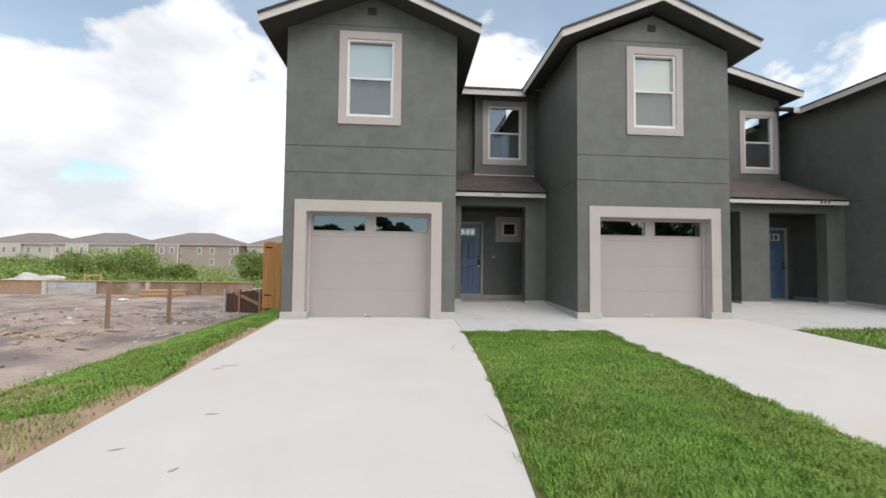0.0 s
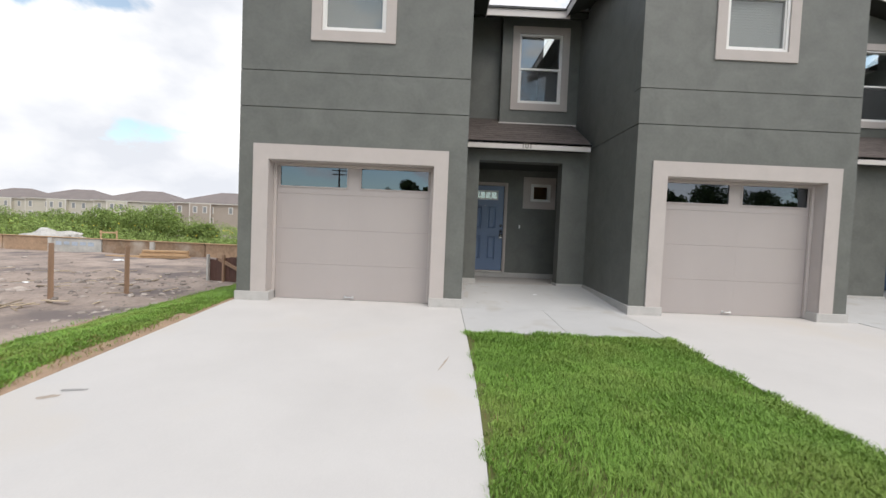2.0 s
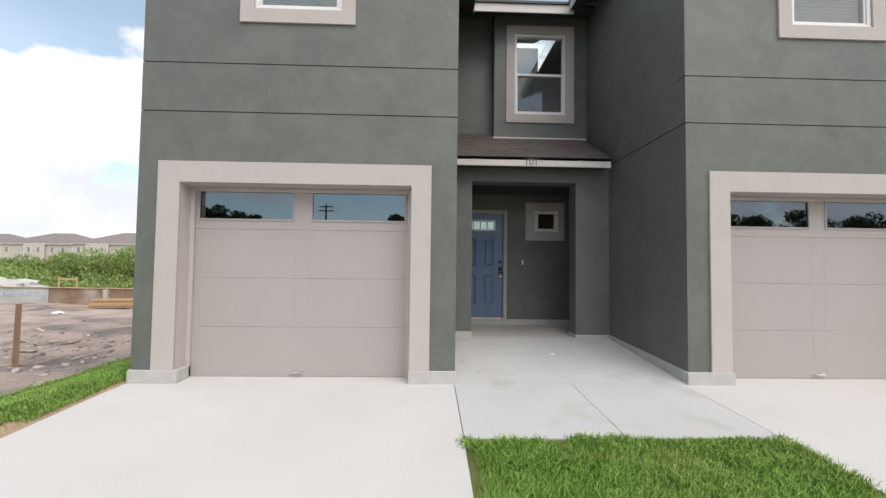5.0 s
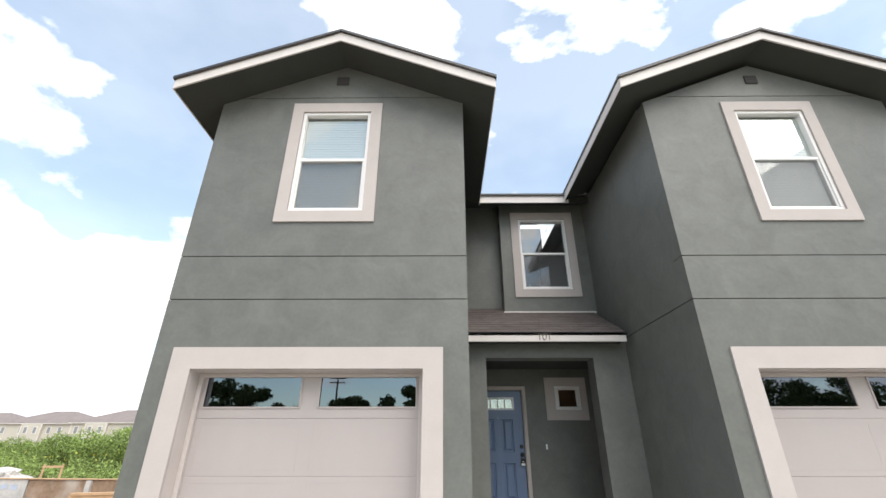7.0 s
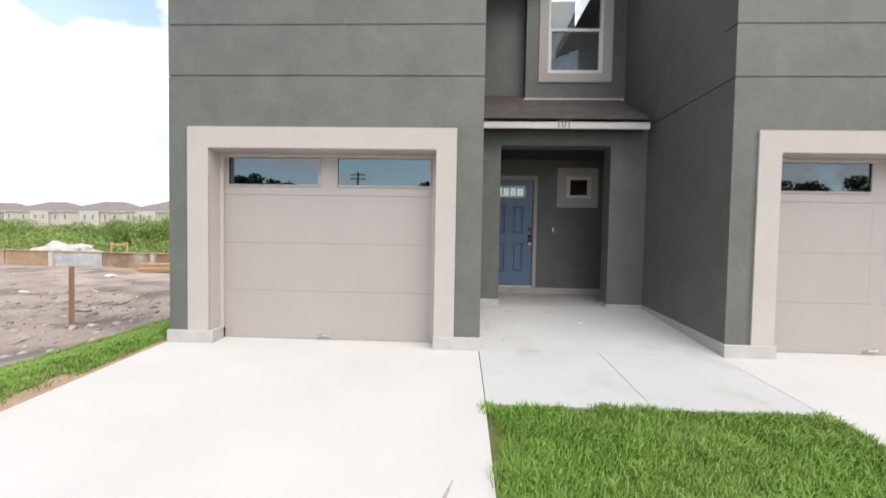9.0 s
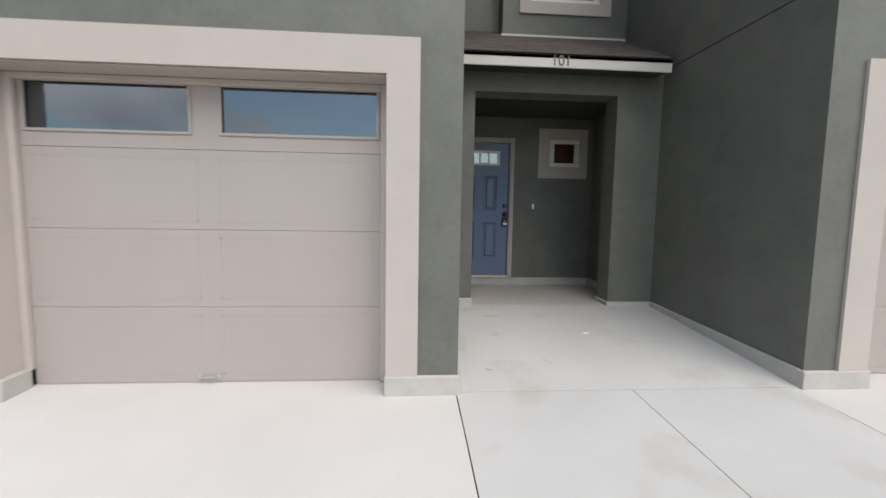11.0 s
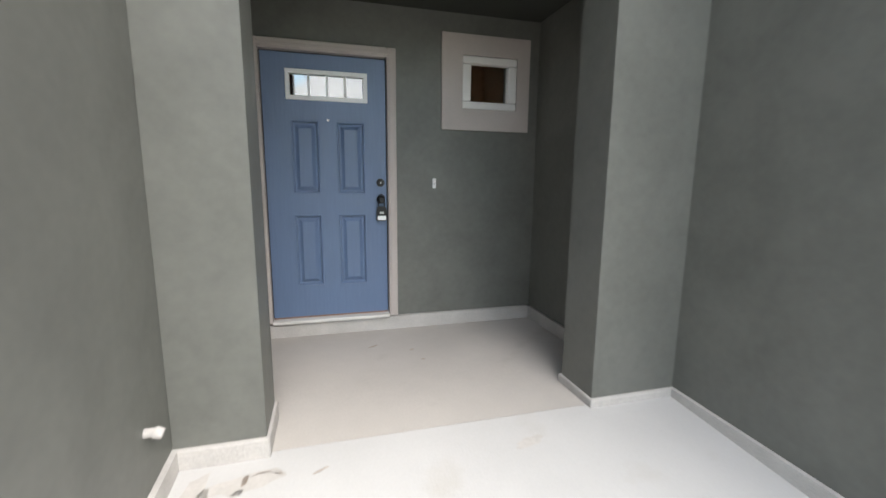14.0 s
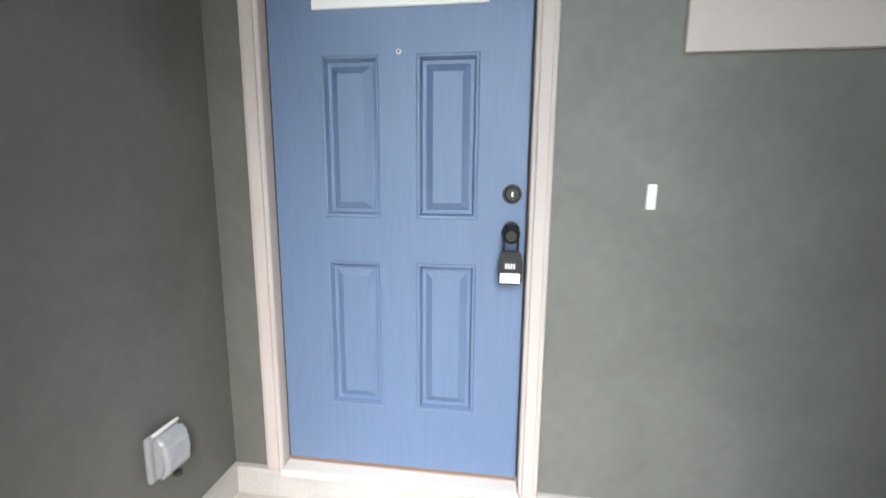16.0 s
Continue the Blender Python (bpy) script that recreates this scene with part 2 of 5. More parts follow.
FORM = material("muddy_form_boards", (0.30, 0.20, 0.13), rough=0.9, vary=0.4, scale=1.4, grain=9, bump=0.1, random_value=0.35, stain=(0.42, 0.36, 0.30), stain_scale=0.9, stain_at=0.5, stain_soft=0.2)
PALEFORM = material("pale_form_concrete", (0.47, 0.45, 0.42), rough=0.9, vary=0.3, scale=1.0, grain=9, bump=0.1)
BLUE = material("blue_spray_marks", (0.40, 0.45, 0.53), rough=0.8, vary=0.3, scale=3, bump=0, grain_bump=0)
RUBBLE = material("dry_clods", (0.33, 0.285, 0.255), rough=0.95, vary=0.3, scale=6, grain=30, bump=0.3, per_island=0.4, spec=0.1)
ASPHALT = material("asphalt", (0.055, 0.055, 0.056), rough=0.9, vary=0.2, scale=2, grain=60, bump=0.1)


# ---- building helpers ----
def box(bm, x0, x1, y0, y1, z0, z1, bevel=0.0):
    v = [bm.verts.new(c) for c in ((x0, y0, z0), (x1, y0, z0), (x1, y1, z0), (x0, y1, z0), (x0, y0, z1), (x1, y0, z1), (x1, y1, z1), (x0, y1, z1))]
    fs = [bm.faces.new([v[i] for i in q]) for q in ((3, 2, 1, 0), (4, 5, 6, 7), (0, 1, 5, 4), (1, 2, 6, 5), (2, 3, 7, 6), (3, 0, 4, 7))]
    if bevel:
        bmesh.ops.bevel(bm, geom=list({e for f in fs for e in f.edges}), offset=bevel, segments=2, profile=0.5, affect="EDGES")
    return bm


def prism(bm, poly, axis, a, b):
    """A polygon given in the two other axes, drawn out along one axis from a to b."""
    def at(u, w, d):
        return {"x": (d, u, w), "y": (u, d, w), "z": (u, w, d)}[axis]
    lo = [bm.verts.new(at(u, w, a)) for u, w in poly]
    hi = [bm.verts.new(at(u, w, b)) for u, w in poly]
    bm.faces.new(lo[::-1])
    bm.faces.new(hi)
    for i in range(len(poly)):
        j = (i + 1) % len(poly)
        bm.faces.new((lo[i], lo[j], hi[j], hi[i]))
    return bm


def tube(bm, a, b, r0, r1=None, seg=14, caps=True):
    a, b = Vector(a), Vector(b)
    r1 = r0 if r1 is None else r1
    q = (b - a).to_track_quat("Z", "Y")
    rings = []
    for c, r in ((a, r0), (b, r1)):
        rings.append([bm.verts.new(c + q @ Vector((r * math.cos(6.28318 * i / seg), r * math.sin(6.28318 * i / seg), 0))) for i in range(seg)])
    for i in range(seg):
        j = (i + 1) % seg
        bm.faces.new((rings[0][i], rings[0][j], rings[1][j], rings[1][i]))
    if caps:
        bm.faces.new(rings[0][::-1])
        bm.faces.new(rings[1])
    return bm


def part(name, bm, mat, parent=None, label=""):
    """Links a bmesh as one mesh object under a thing or under a part."""
    bmesh.ops.recalc_face_normals(bm, faces=bm.faces[:])
    me = bpy.data.meshes.new(name)
    bm.to_mesh(me)
    bm.free()
    me.materials.append(mat)
    ob = new(name, me)
    if parent is not None:
        ob.parent = parent
    if label:
        ob["label"] = label
    return ob


def B(*a, **k):
    return box(bmesh.new(), *a, **k)


def thing(name, label, category, group="", kind=""):
    return tagged(new(name), label, category, group, kind)


def cut_wall(bm, x0, x1, z0, z1, y0, y1, holes):
    """A wall across y with rectangular holes (x0, x1, z0, z1)."""
    xs = sorted({x0, x1, *[v for h in holes for v in h[:2]]})
    for a, b in zip(xs, xs[1:]):
        z = z0
        for h in sorted((h for h in holes if h[0] <= a + 1e-6 and h[1] >= b - 1e-6), key=lambda h: h[2]):
            if h[2] > z + 1e-4:
                box(bm, a, b, y0, y1, z, h[2])
            z = h[3]
        if z1 > z + 1e-4:
            box(bm, a, b, y0, y1, z, z1)
    bmesh.ops.remove_doubles(bm, verts=bm.verts[:], dist=1e-4)
    seen, twins = {}, []
    for f in bm.faces:
        key = tuple(round(c, 3) for c in f.calc_center_median())
        if key in seen:
            twins += [f, seen[key]]
        seen[key] = f
    bmesh.ops.delete(bm, geom=list(set(twins)), context="FACES_ONLY")
    return bm


# ---- ground ----
FRONT = 8.38          # face of the garage fronts
SLOPE = 0.045         # fall of the drives towards the street


def smooth(t):
    t = min(1, max(0, t))
    return t * t * (3 - 2 * t)


def drive_z(y):
    return -SLOPE * (FRONT - y) if y < FRONT else 0.0


def ground_z(x, y):
    s = max(-0.72, -SLOPE * (FRONT - y)) if y < FRONT else 0.0
    if x < -2.62:
        lot = -0.42 - 0.012 * max(0, min(y, 40) - 14) + 0.012 * max(0, min(y, 110) - 42)
        if y < 4:
            lot = min(lot, s - 0.2)
        s = s + (lot - s) * smooth((-2.75 - x) / 2.0)
        if x < -4.4:
            k = min(1, (-4.4 - x) / 1.5)
            s += k * (0.10 * noise.noise((x * 0.8, y * 0.8, 0)) + 0.05 * noise.noise((x * 2.7, y * 2.7, 3)))
    return s


def axis_steps(lo, near_lo, near_hi, hi, fine, growth):
    a = [near_lo]
    while a[-1] < near_hi:
        a.append(a[-1] + fine)
    d = fine
    while a[-1] < hi:
        d *= growth
        a.append(a[-1] + d)
    d = fine
    while a[0] > lo:
        d *= growth
        a.insert(0, a[0] - d)
    return a


gx = axis_steps(-900, -12, 2, 900, 0.3, 1.12)
gy = axis_steps(-900, -4, 24, 1500, 0.3, 1.12)
verts = [(x, y, ground_z(x, y) - (0.10 if -2.62 < x < 40 and -30 < y < 40 else 0.0)) for y in gy for x in gx]
nx = len(gx)
faces = [(j * nx + i, j * nx + i + 1, (j + 1) * nx + i + 1, (j + 1) * nx + i) for j in range(len(gy) - 1) for i in range(nx - 1)]
me = bpy.data.meshes.new("ground")
me.from_pydata(verts, [], faces)
me.shade_smooth()
me.materials.append(DIRT)
ground = tagged(new("ground", me), "bare grey-brown dirt building lot with rubble", "ground", kind="structure")


def slab(name, x0, x1, y0, y1, mat, label, zfun=drive_z, lift=0.0, step=0.7, edge=None):
    """A concrete slab that follows the fall of the drive, with a rounded arris."""
    n = max(1, round((y1 - y0) / step))
    bm = bmesh.new()
    for k in range(n):
        a, b = y0 + (y1 - y0) * k / n, y0 + (y1 - y0) * (k + 1) / n
        prism(bm, [(a, zfun(a) + lift - 0.14), (b, zfun(b) + lift - 0.14), (b, zfun(b) + lift), (a, zfun(a) + lift)], "x", x0, x1)
    bmesh.ops.remove_doubles(bm, verts=bm.verts[:], dist=1e-4)
    if edge:
        for v in bm.verts:
            if v.co.x > x1 - 0.001:
                v.co.x = edge(v.co.y)
    inner = [f for f in bm.faces if abs(f.normal.y) > 0.9 and y0 + 0.01 < f.calc_center_median().y < y1 - 0.01]
    bmesh.ops.delete(bm, geom=inner, context="FACES_ONLY")
    return tagged(part(name, bm, mat), label, name.rstrip("_0123456789"), kind="structure")


def walk_z(y):
    return 0.0 + (0.157 - 0.0) * (y - 8.38) / (10.44 - 8.38) if 8.38 < y else drive_z(y)


def porch_z(y):
    return 0.157 - 0.02 * (y - 10.44) / 1.6


LAWN_TOP = 7.04


def drive_edge(y):
    """Right edge of the first drive, which narrows a little towards the street."""
    u = max(0, 6.5 - y)
    return 0.90 - 0.0105 * min(u, 5) ** 2 - 0.105 * max(0, u - 5)


for k, (x0, x1) in enumerate(((-2.60, 0.90), (3.46, 7.2))):
    for a, b in ((-6.0, 1.395), (1.405, FRONT + 0.30)):
        slab("driveway_%d" % (k + 1), x0, x1, a, b, CONCRETE, "smooth pale concrete driveway slab with faint stains", edge=drive_edge if k == 0 else None)
for x0, x1 in ((0.908, 2.197), (2.203, 3.453)):
    slab("walkway_1", x0, x1, LAWN_TOP, FRONT, WALK, "bright concrete walkway slab beside the driveway")
slab("walkway_2", 0.912, 3.52, FRONT + 0.006, 10.46, WALK, "bright concrete entry slab between two grey walls", walk_z)
slab("porch_floor", 0.915, 3.40, 10.466, 12.06, PORCHCON, "shaded concrete porch floor with scuffs", porch_z)
slab("walkway_3", 7.21, 12.2, 7.2, FRONT, WALK, "bright concrete walkway slab in front of a shared porch")
slab("walkway_4", 6.95, 12.2, FRONT + 0.006, 12.06, WALK, "bright concrete entry slab under a shared porch", lambda y: walk_z(min(y, 10.44)))
slab("road", -60, 60, -14, -6.01, ASPHALT, "grey asphalt street", lambda y: -0.66, step=9)


# ---- townhouses ----
PITCH = 0.4167
EAVE_Z, OVER = 5.96, 0.42      # top of the roof at its edge, side overhang
BACK = 20.0


def shingle_rows(house, x0, x1, y0, y1, z0, slope, course=0.145, seed=0):
    """Lapped shingle tabs, course upon course, on a slope along y. Whole tabs share one mesh."""
    rng = random.Random(seed)

    def tab(w, d):
        me = bpy.data.meshes.new("shingle")
        v = [(0, 0, 0.009), (w, 0, 0.009), (w, d, slope * d + 0.003), (0, d, slope * d + 0.003), (0, 0, 0), (w, 0, 0), (w, d, slope * d), (0, d, slope * d)]
        me.from_pydata(v, [], [(0, 1, 2, 3), (4, 5, 1, 0), (5, 6, 2, 1), (7, 4, 0, 3), (7, 6, 5, 4), (3, 2, 6, 7)])
        me.materials.append(SHINGLE)
        return me
    whole = tab(0.314, course + 0.03)
    y, row = y0, 0
    while y < y1 - 0.02:
        d = min(course + 0.03, y1 - y)
        x = x0 - rng.uniform(0, 0.15) - (0.16 if row % 2 else 0)
        while x < x1:
            a, e = max(x, x0) + 0.003, min(x + 0.32, x1) - 0.003
            if e - a > 0.03:
                same = abs(e - a - 0.314) < 1e-4 and abs(d - course - 0.03) < 1e-4
                ob = new("shingle", whole if same else tab(e - a, d))
                ob.parent = house
                ob.location = (a, y, z0 + slope * (y - y0))
            x += 0.32
        y += course
        row += 1


def gable_roof(house, x0, x1, RAKE_Y=7.93, OVER=OVER, EAVE_Z=EAVE_Z, back=BACK, stops=(BACK, BACK)):
    """Roof over one garage wing: two slopes with thickness, rake boards, side eaves that end at stops, dark soffit and a drip edge."""
    a, b, m = x0 - OVER, x1 + OVER, (x0 + x1) / 2
    top = EAVE_Z + PITCH * (m - a)
    th = 0.17
    for s, w, e, stop in ((a, x0, m, stops[0]), (b, x1, m, stops[1])):
        wz = EAVE_Z + PITCH * OVER
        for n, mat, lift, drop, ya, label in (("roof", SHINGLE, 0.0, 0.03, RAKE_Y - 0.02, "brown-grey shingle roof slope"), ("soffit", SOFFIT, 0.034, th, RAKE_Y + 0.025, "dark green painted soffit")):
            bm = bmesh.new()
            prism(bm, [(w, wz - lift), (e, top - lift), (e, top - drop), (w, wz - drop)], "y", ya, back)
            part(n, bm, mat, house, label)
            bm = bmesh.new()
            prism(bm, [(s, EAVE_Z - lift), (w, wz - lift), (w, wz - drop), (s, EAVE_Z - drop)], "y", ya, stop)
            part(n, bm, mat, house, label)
        bm = bmesh.new()
        prism(bm, [(s, EAVE_Z - 0.032), (e, top - 0.032), (e, top - th - 0.012), (s, EAVE_Z - th - 0.012)], "y", RAKE_Y, RAKE_Y + 0.022)
        part("rake_board", bm, FASCIA, house, "pale painted rake board")
        bm = bmesh.new()
        prism(bm, [(s, EAVE_Z + 0.012), (e, top + 0.012), (e, top - 0.03), (s, EAVE_Z - 0.03)], "y", RAKE_Y - 0.035, RAKE_Y - 0.022)
        part("drip_edge", bm, DRIP, house, "thin black metal drip edge")
        o = 0.012 if s < e else -0.012
        part("eave_board", B(min(s - o, s), max(s - o, s), RAKE_Y + 0.01, stop, EAVE_Z - th - 0.012, EAVE_Z - 0.032), FASCIA, house, "pale painted eave board")
        part("drip_edge", B(min(s - 2 * o, s), max(s - 2 * o, s), RAKE_Y - 0.03, stop, EAVE_Z - 0.03, EAVE_Z + 0.012), DRIP, house)


def window(name, x0, x1, z0, z1, yface, label, border=0.155, blinds=True, inner=None, depth=0.05):
    """Single-hung window: flat stucco surround, vinyl frame, two sashes, panes and blinds."""
    w = tagged(new(name), label, "window", kind="structure")
    a, b, c, d = x0 + border, x1 - border, z0 + border, z1 - border
    yf = yface - 0.025
    for n, q in (("surround", (x0, x1, z0, c)), ("surround", (x0, x1, d, z1)), ("surround", (x0, a, c, d)), ("surround", (b, x1, c, d))):
        part(n, B(q[0], q[1], yf, yface + 0.004, q[2], q[3]), TRIM, w, "flat greige stucco surround")
    f = 0.045
    y0, y1 = yface + 0.0, yface + depth + 0.04
    for q in ((a, b, c, c + f), (a, b, d - f, d), (a, a + f, c + f, d - f), (b - f, b, c + f, d - f)):
        part("frame", B(q[0], q[1], y0, y1, q[2], q[3], bevel=0.006), VINYL, w, "white vinyl window frame")
    mid = (c + d) / 2
    part("meeting_rail", B(a + f, b - f, y0 + 0.012, y1, mid - 0.025, mid + 0.02, bevel=0.005), VINYL, w, "white vinyl meeting rail")
    s = 0.022
    for q in ((a + f, a + f + s, c + f, mid - 0.025), (b - f - s, b - f, c + f, mid - 0.025), (a + f + s, b - f - s, c + f, c + f + s)):
        part("sash", B(q[0], q[1], y0 + 0.02, y1, q[2], q[3], bevel=0.004), VINYL, w)
    for z, e, yy in ((c + f, mid - 0.02, yface + depth), (mid + 0.015, d - f, yface + depth + 0.02)):
        p = part("pane", B(a + f, b - f, yy, yy + 0.005, z, e), GLASS, w, "clear glossy window glass")
        p.visible_shadow = False
    part("insect_screen", B(a + f + s, b - f - s, yface + 0.026, yface + 0.028, c + f + s, mid - 0.025), SCREEN, w, "fine grey insect screen")
    if blinds:
        n = int((d - c - 2 * f) / 0.042)
        for k in range(n):
            z = c + f + 0.042 * (k + 0.5)
            bm = bmesh.new()
            prism(bm, [(0.065, z - 0.022), (0.069, z - 0.023), (0.079, z + 0.022), (0.075, z + 0.023)], "x", a + f - 0.01, b - f + 0.01)
            bmesh.ops.translate(bm, verts=bm.verts[:], vec=(0, yface + 0.02, 0))
            part("slat", bm, BLIND, w)
    return w


def garage_door(name, x0, x1, z1, yface, label):
    """Stucco surround, deep jamb, sectional door with pressed panels, two long glazed lights and a lift handle."""
    g = tagged(new(name), label, "garage door", kind="structure")
    ox0, ox1, oz = x0 - 0.235, x1 + 0.22, z1 + 0.232
    for q in ((ox0, x0, 0.118, oz), (x1, ox1, 0.118, oz), (x0, x1, z1, oz)):
        part("surround", B(q[0], q[1], yface - 0.025, yface + 0.004, q[2], q[3]), TRIM, g, "flat greige stucco surround")
    yd = yface + 0.235
    for q in ((x0 - 0.02, x0), (x1, x1 + 0.02)):
        part("jamb", B(q[0] + (0.0 if q[0] < x0 else -0.003), q[1] + (0.003 if q[0] < x0 else 0.0), yface + 0.004, yd + 0.06, 0.0, z1), TRIM, g)
    part("header", B(x0, x1, yface + 0.004, yd + 0.06, z1 - 0.012, z1 - 0.001), TRIM, g)
    for q in ((x0 + 0.002, x0 + 0.05), (x1 - 0.05, x1 - 0.002)):
        part("stop_mould", B(q[0], q[1], yd - 0.045, yd, 0.005, z1 - 0.014, bevel=0.006), TRIM, g)
    part("stop_mould", B(x0 + 0.05, x1 - 0.05, yd - 0.045, yd, z1 - 0.055, z1 - 0.014, bevel=0.006), TRIM, g)
    n, z0, h = 4, 0.006, 0.557
    a, b = x0 + 0.012, x1 - 0.012
    m = (a + b) / 2
    for k in range(n):
        za, zb = z0 + k * h, min(z0 + (k + 1) * h, z1 - 0.016)
        if k < n - 1:
            sec = part("section", B(a, b, yd + 0.002, yd + 0.045, za + 0.0008, zb - 0.0008, bevel=0.003), GARAGE, g, "pressed steel door section")
            for p0, p1 in ((a + 0.10, m - 0.07), (m + 0.07, b - 0.10)):
                bm = bmesh.new()
                q = 0.010
                for r in ((p0, p1, za + 0.055, za + 0.055 + q), (p0, p1, zb - 0.055 - q, zb - 0.055), (p0, p0 + q, za + 0.055, zb - 0.055), (p1 - q, p1, za + 0.055, zb - 0.055)):
                    box(bm, r[0], r[1], yd + 0.0008, yd + 0.004, r[2], r[3], bevel=0.0005)
                part("pressed_panel", bm, GARAGE, sec)
        else:
            lights = ((a + 0.075, m - 0.105), (m + 0.105, b - 0.065))
            zl, zh = za + 0.112, zb - 0.036
            bm = bmesh.new()
            cut_wall(bm, a, b, za + 0.002, zb - 0.002, yd + 0.002, yd + 0.045, [(p, q, zl, zh) for p, q in lights])
            sec = part("section", bm, GARAGE, g, "top door section with two long lights")
            for p, q in lights:
                bm = bmesh.new()
                e = 0.020
                for r in ((p - 0.012, q + 0.012, zl - 0.012, zl - 0.012 + e), (p - 0.012, q + 0.012, zh + 0.012 - e, zh + 0.012),
                          (p - 0.012, p - 0.012 + e, zl - 0.012 + e, zh + 0.012 - e), (q + 0.012 - e, q + 0.012, zl - 0.012 + e, zh + 0.012 - e)):
                    box(bm, r[0], r[1], yd - 0.010, yd + 0.002, r[2], r[3], bevel=0.004)
                part("light_frame", bm, GARAGE, sec, "moulded light frame")
                pane = part("pane", B(p, q, yd + 0.012, yd + 0.017, zl, zh), GARGLASS, sec, "dark reflective glass light")
                pane.visible_shadow = False
    bm = bmesh.new()
    hx = m - 0.03
    for s in (-1, 1):
        box(bm, hx + s * 0.062 - 0.016, hx + s * 0.062 + 0.016, yd - 0.004, yd + 0.003, 0.028, 0.072, bevel=0.002)
        tube(bm, (hx + s * 0.06, yd, 0.05), (hx + s * 0.052, yd - 0.03, 0.05), 0.007)
    tube(bm, (hx - 0.055, yd - 0.03, 0.05), (hx + 0.055, yd - 0.03, 0.05), 0.009)
    part("lift_handle", bm, STEEL, g, "bright steel lift handle")
    part("bottom_seal", B(a, b, yd + 0.01, yd + 0.04, -0.004, 0.008), CURB, g, "grey rubber seal")
    return g


def wing(house, x0, x1, gar, win):
    """A garage wing: front wall with its openings, gable, side and back walls, score lines and vent."""
    th, m = 0.2, (x0 + x1) / 2
    soff = 5.935 - 0.17 + PITCH * 0.415 - 0.004       # soffit height at the wall corner
    bm = bmesh.new()
    cut_wall(bm, x0, x1, 0.112, 2.95, FRONT, FRONT + th, [(gar[0], gar[1], 0.112, gar[2])])
    part("wall", bm, STUCCO, house, "green-grey stucco ground-floor wall")
    bm = bmesh.new()
    box(bm, x0, x1, FRONT, FRONT + th, 2.962, 3.498)
    part("wall", bm, STUCCO, house, "green-grey stucco band between two score lines")
    bm = bmesh.new()
    cut_wall(bm, x0, x1, 3.51, soff, FRONT, FRONT + th, [(win[0], win[1], win[2], win[3])] if win[3] < soff else [(win[0], win[1], win[2], soff)])
    part("wall", bm, STUCCO, house, "green-grey stucco upper wall")
    apex = soff + PITCH * (m - x0)
    bm = bmesh.new()
    seam = 6.045
    k = (seam - soff) / PITCH
    prism(bm, [(x0, soff), (x0 + k, seam - 0.006), (x1 - k, seam - 0.006), (x1, soff)], "y", FRONT, FRONT + th)
    part("gable", bm, STUCCO, house, "green-grey stucco strip under the gable")
    bm = bmesh.new()
    k = (seam + 0.006 - soff) / PITCH
    prism(bm, [(x0 + k, seam + 0.006), (m, apex), (x1 - k, seam + 0.006)], "y", FRONT, FRONT + th)
    part("backing", B(x0 + 0.4, x1 - 0.4, FRONT + 0.012, FRONT + th - 0.02, seam - 0.03, seam + 0.03), SOFFIT, house, "dark score line in the stucco")
    part("gable", bm, STUCCO, house, "green-grey stucco gable with a small vent")
    part("backing", B(x0 + 0.02, x1 - 0.02, FRONT + 0.012, FRONT + th - 0.02, 2.90, 3.56), SOFFIT, house, "dark score line in the stucco")
    for x in (x0, x1 - th):
        for za, zb in ((0.112, 2.95), (2.962, soff + 0.045)):
            part("side_wall", B(x, x + th, FRONT + th, BACK, za, zb), STUCCO, house, "green-grey stucco side wall")
        part("backing", B(x + 0.012, x + th - 0.012, FRONT + th, BACK, 2.9, 3.0), SOFFIT, house)
    bm = bmesh.new()
    prism(bm, [(x0, 0.0), (x1, 0.0), (x1, soff), (m, apex), (x0, soff)], "y", BACK, BACK + th)
    part("back_wall", bm, STUCCO, house)
    # small square attic vent
    part("vent", B(m - 0.13, m + 0.05, FRONT - 0.022, FRONT + 0.002, apex - 0.37, apex - 0.22, bevel=0.006), DARK, house, "small dark louvred gable vent")
    for k in range(3):
        part("louvre", B(m - 0.115, m + 0.035, FRONT - 0.026, FRONT - 0.02, apex - 0.355 + 0.045 * k, apex - 0.34 + 0.045 * k), DARK, house)


def side_curb(house, x0, x1, top=0.25):
    bm = bmesh.new()
    prism(bm, [(FRONT + 0.02, -0.2), (12.06, -0.2), (12.06, top), (10.44, top), (FRONT + 0.02, 0.133)], "x", x0, x1)
    part("foundation", bm, CURB, house, "rough grey concrete foundation strip")


def front_curb(house, x0, x1):
    part("foundation", B(x0, x1, FRONT - 0.03, FRONT + 0.3, -0.2, 0.13, bevel=0.008), CURB, house, "rough grey concrete foundation block")


# first house
H1 = (-2.575, 0.912)
G1 = (-2.117, 0.407, 2.165)
W1 = (-1.527, -0.250, 3.975, 5.92)
house_1 = thing("townhouse", "two-storey green-grey stucco townhouse wing with a front gable", "house", "row of townhouses")
wing(house_1, *H1, G1, (W1[0] + 0.15, W1[1] - 0.15, W1[2] + 0.15, W1[3] - 0.15))
gable_roof(house_1, *H1, 7.89, 0.415, 5.935, stops=(BACK, 10.99))
front_curb(house_1, H1[0] - 0.02, G1[0] + 0.05)
front_curb(house_1, G1[1] - 0.01, H1[1] + 0.02)
side_curb(house_1, H1[1] - 0.12, H1[1] + 0.025)
side_curb(house_1, H1[0] - 0.02, H1[0] + 0.12)
window("window_1", *W1, FRONT, "upstairs single-hung window with closed pale blinds")
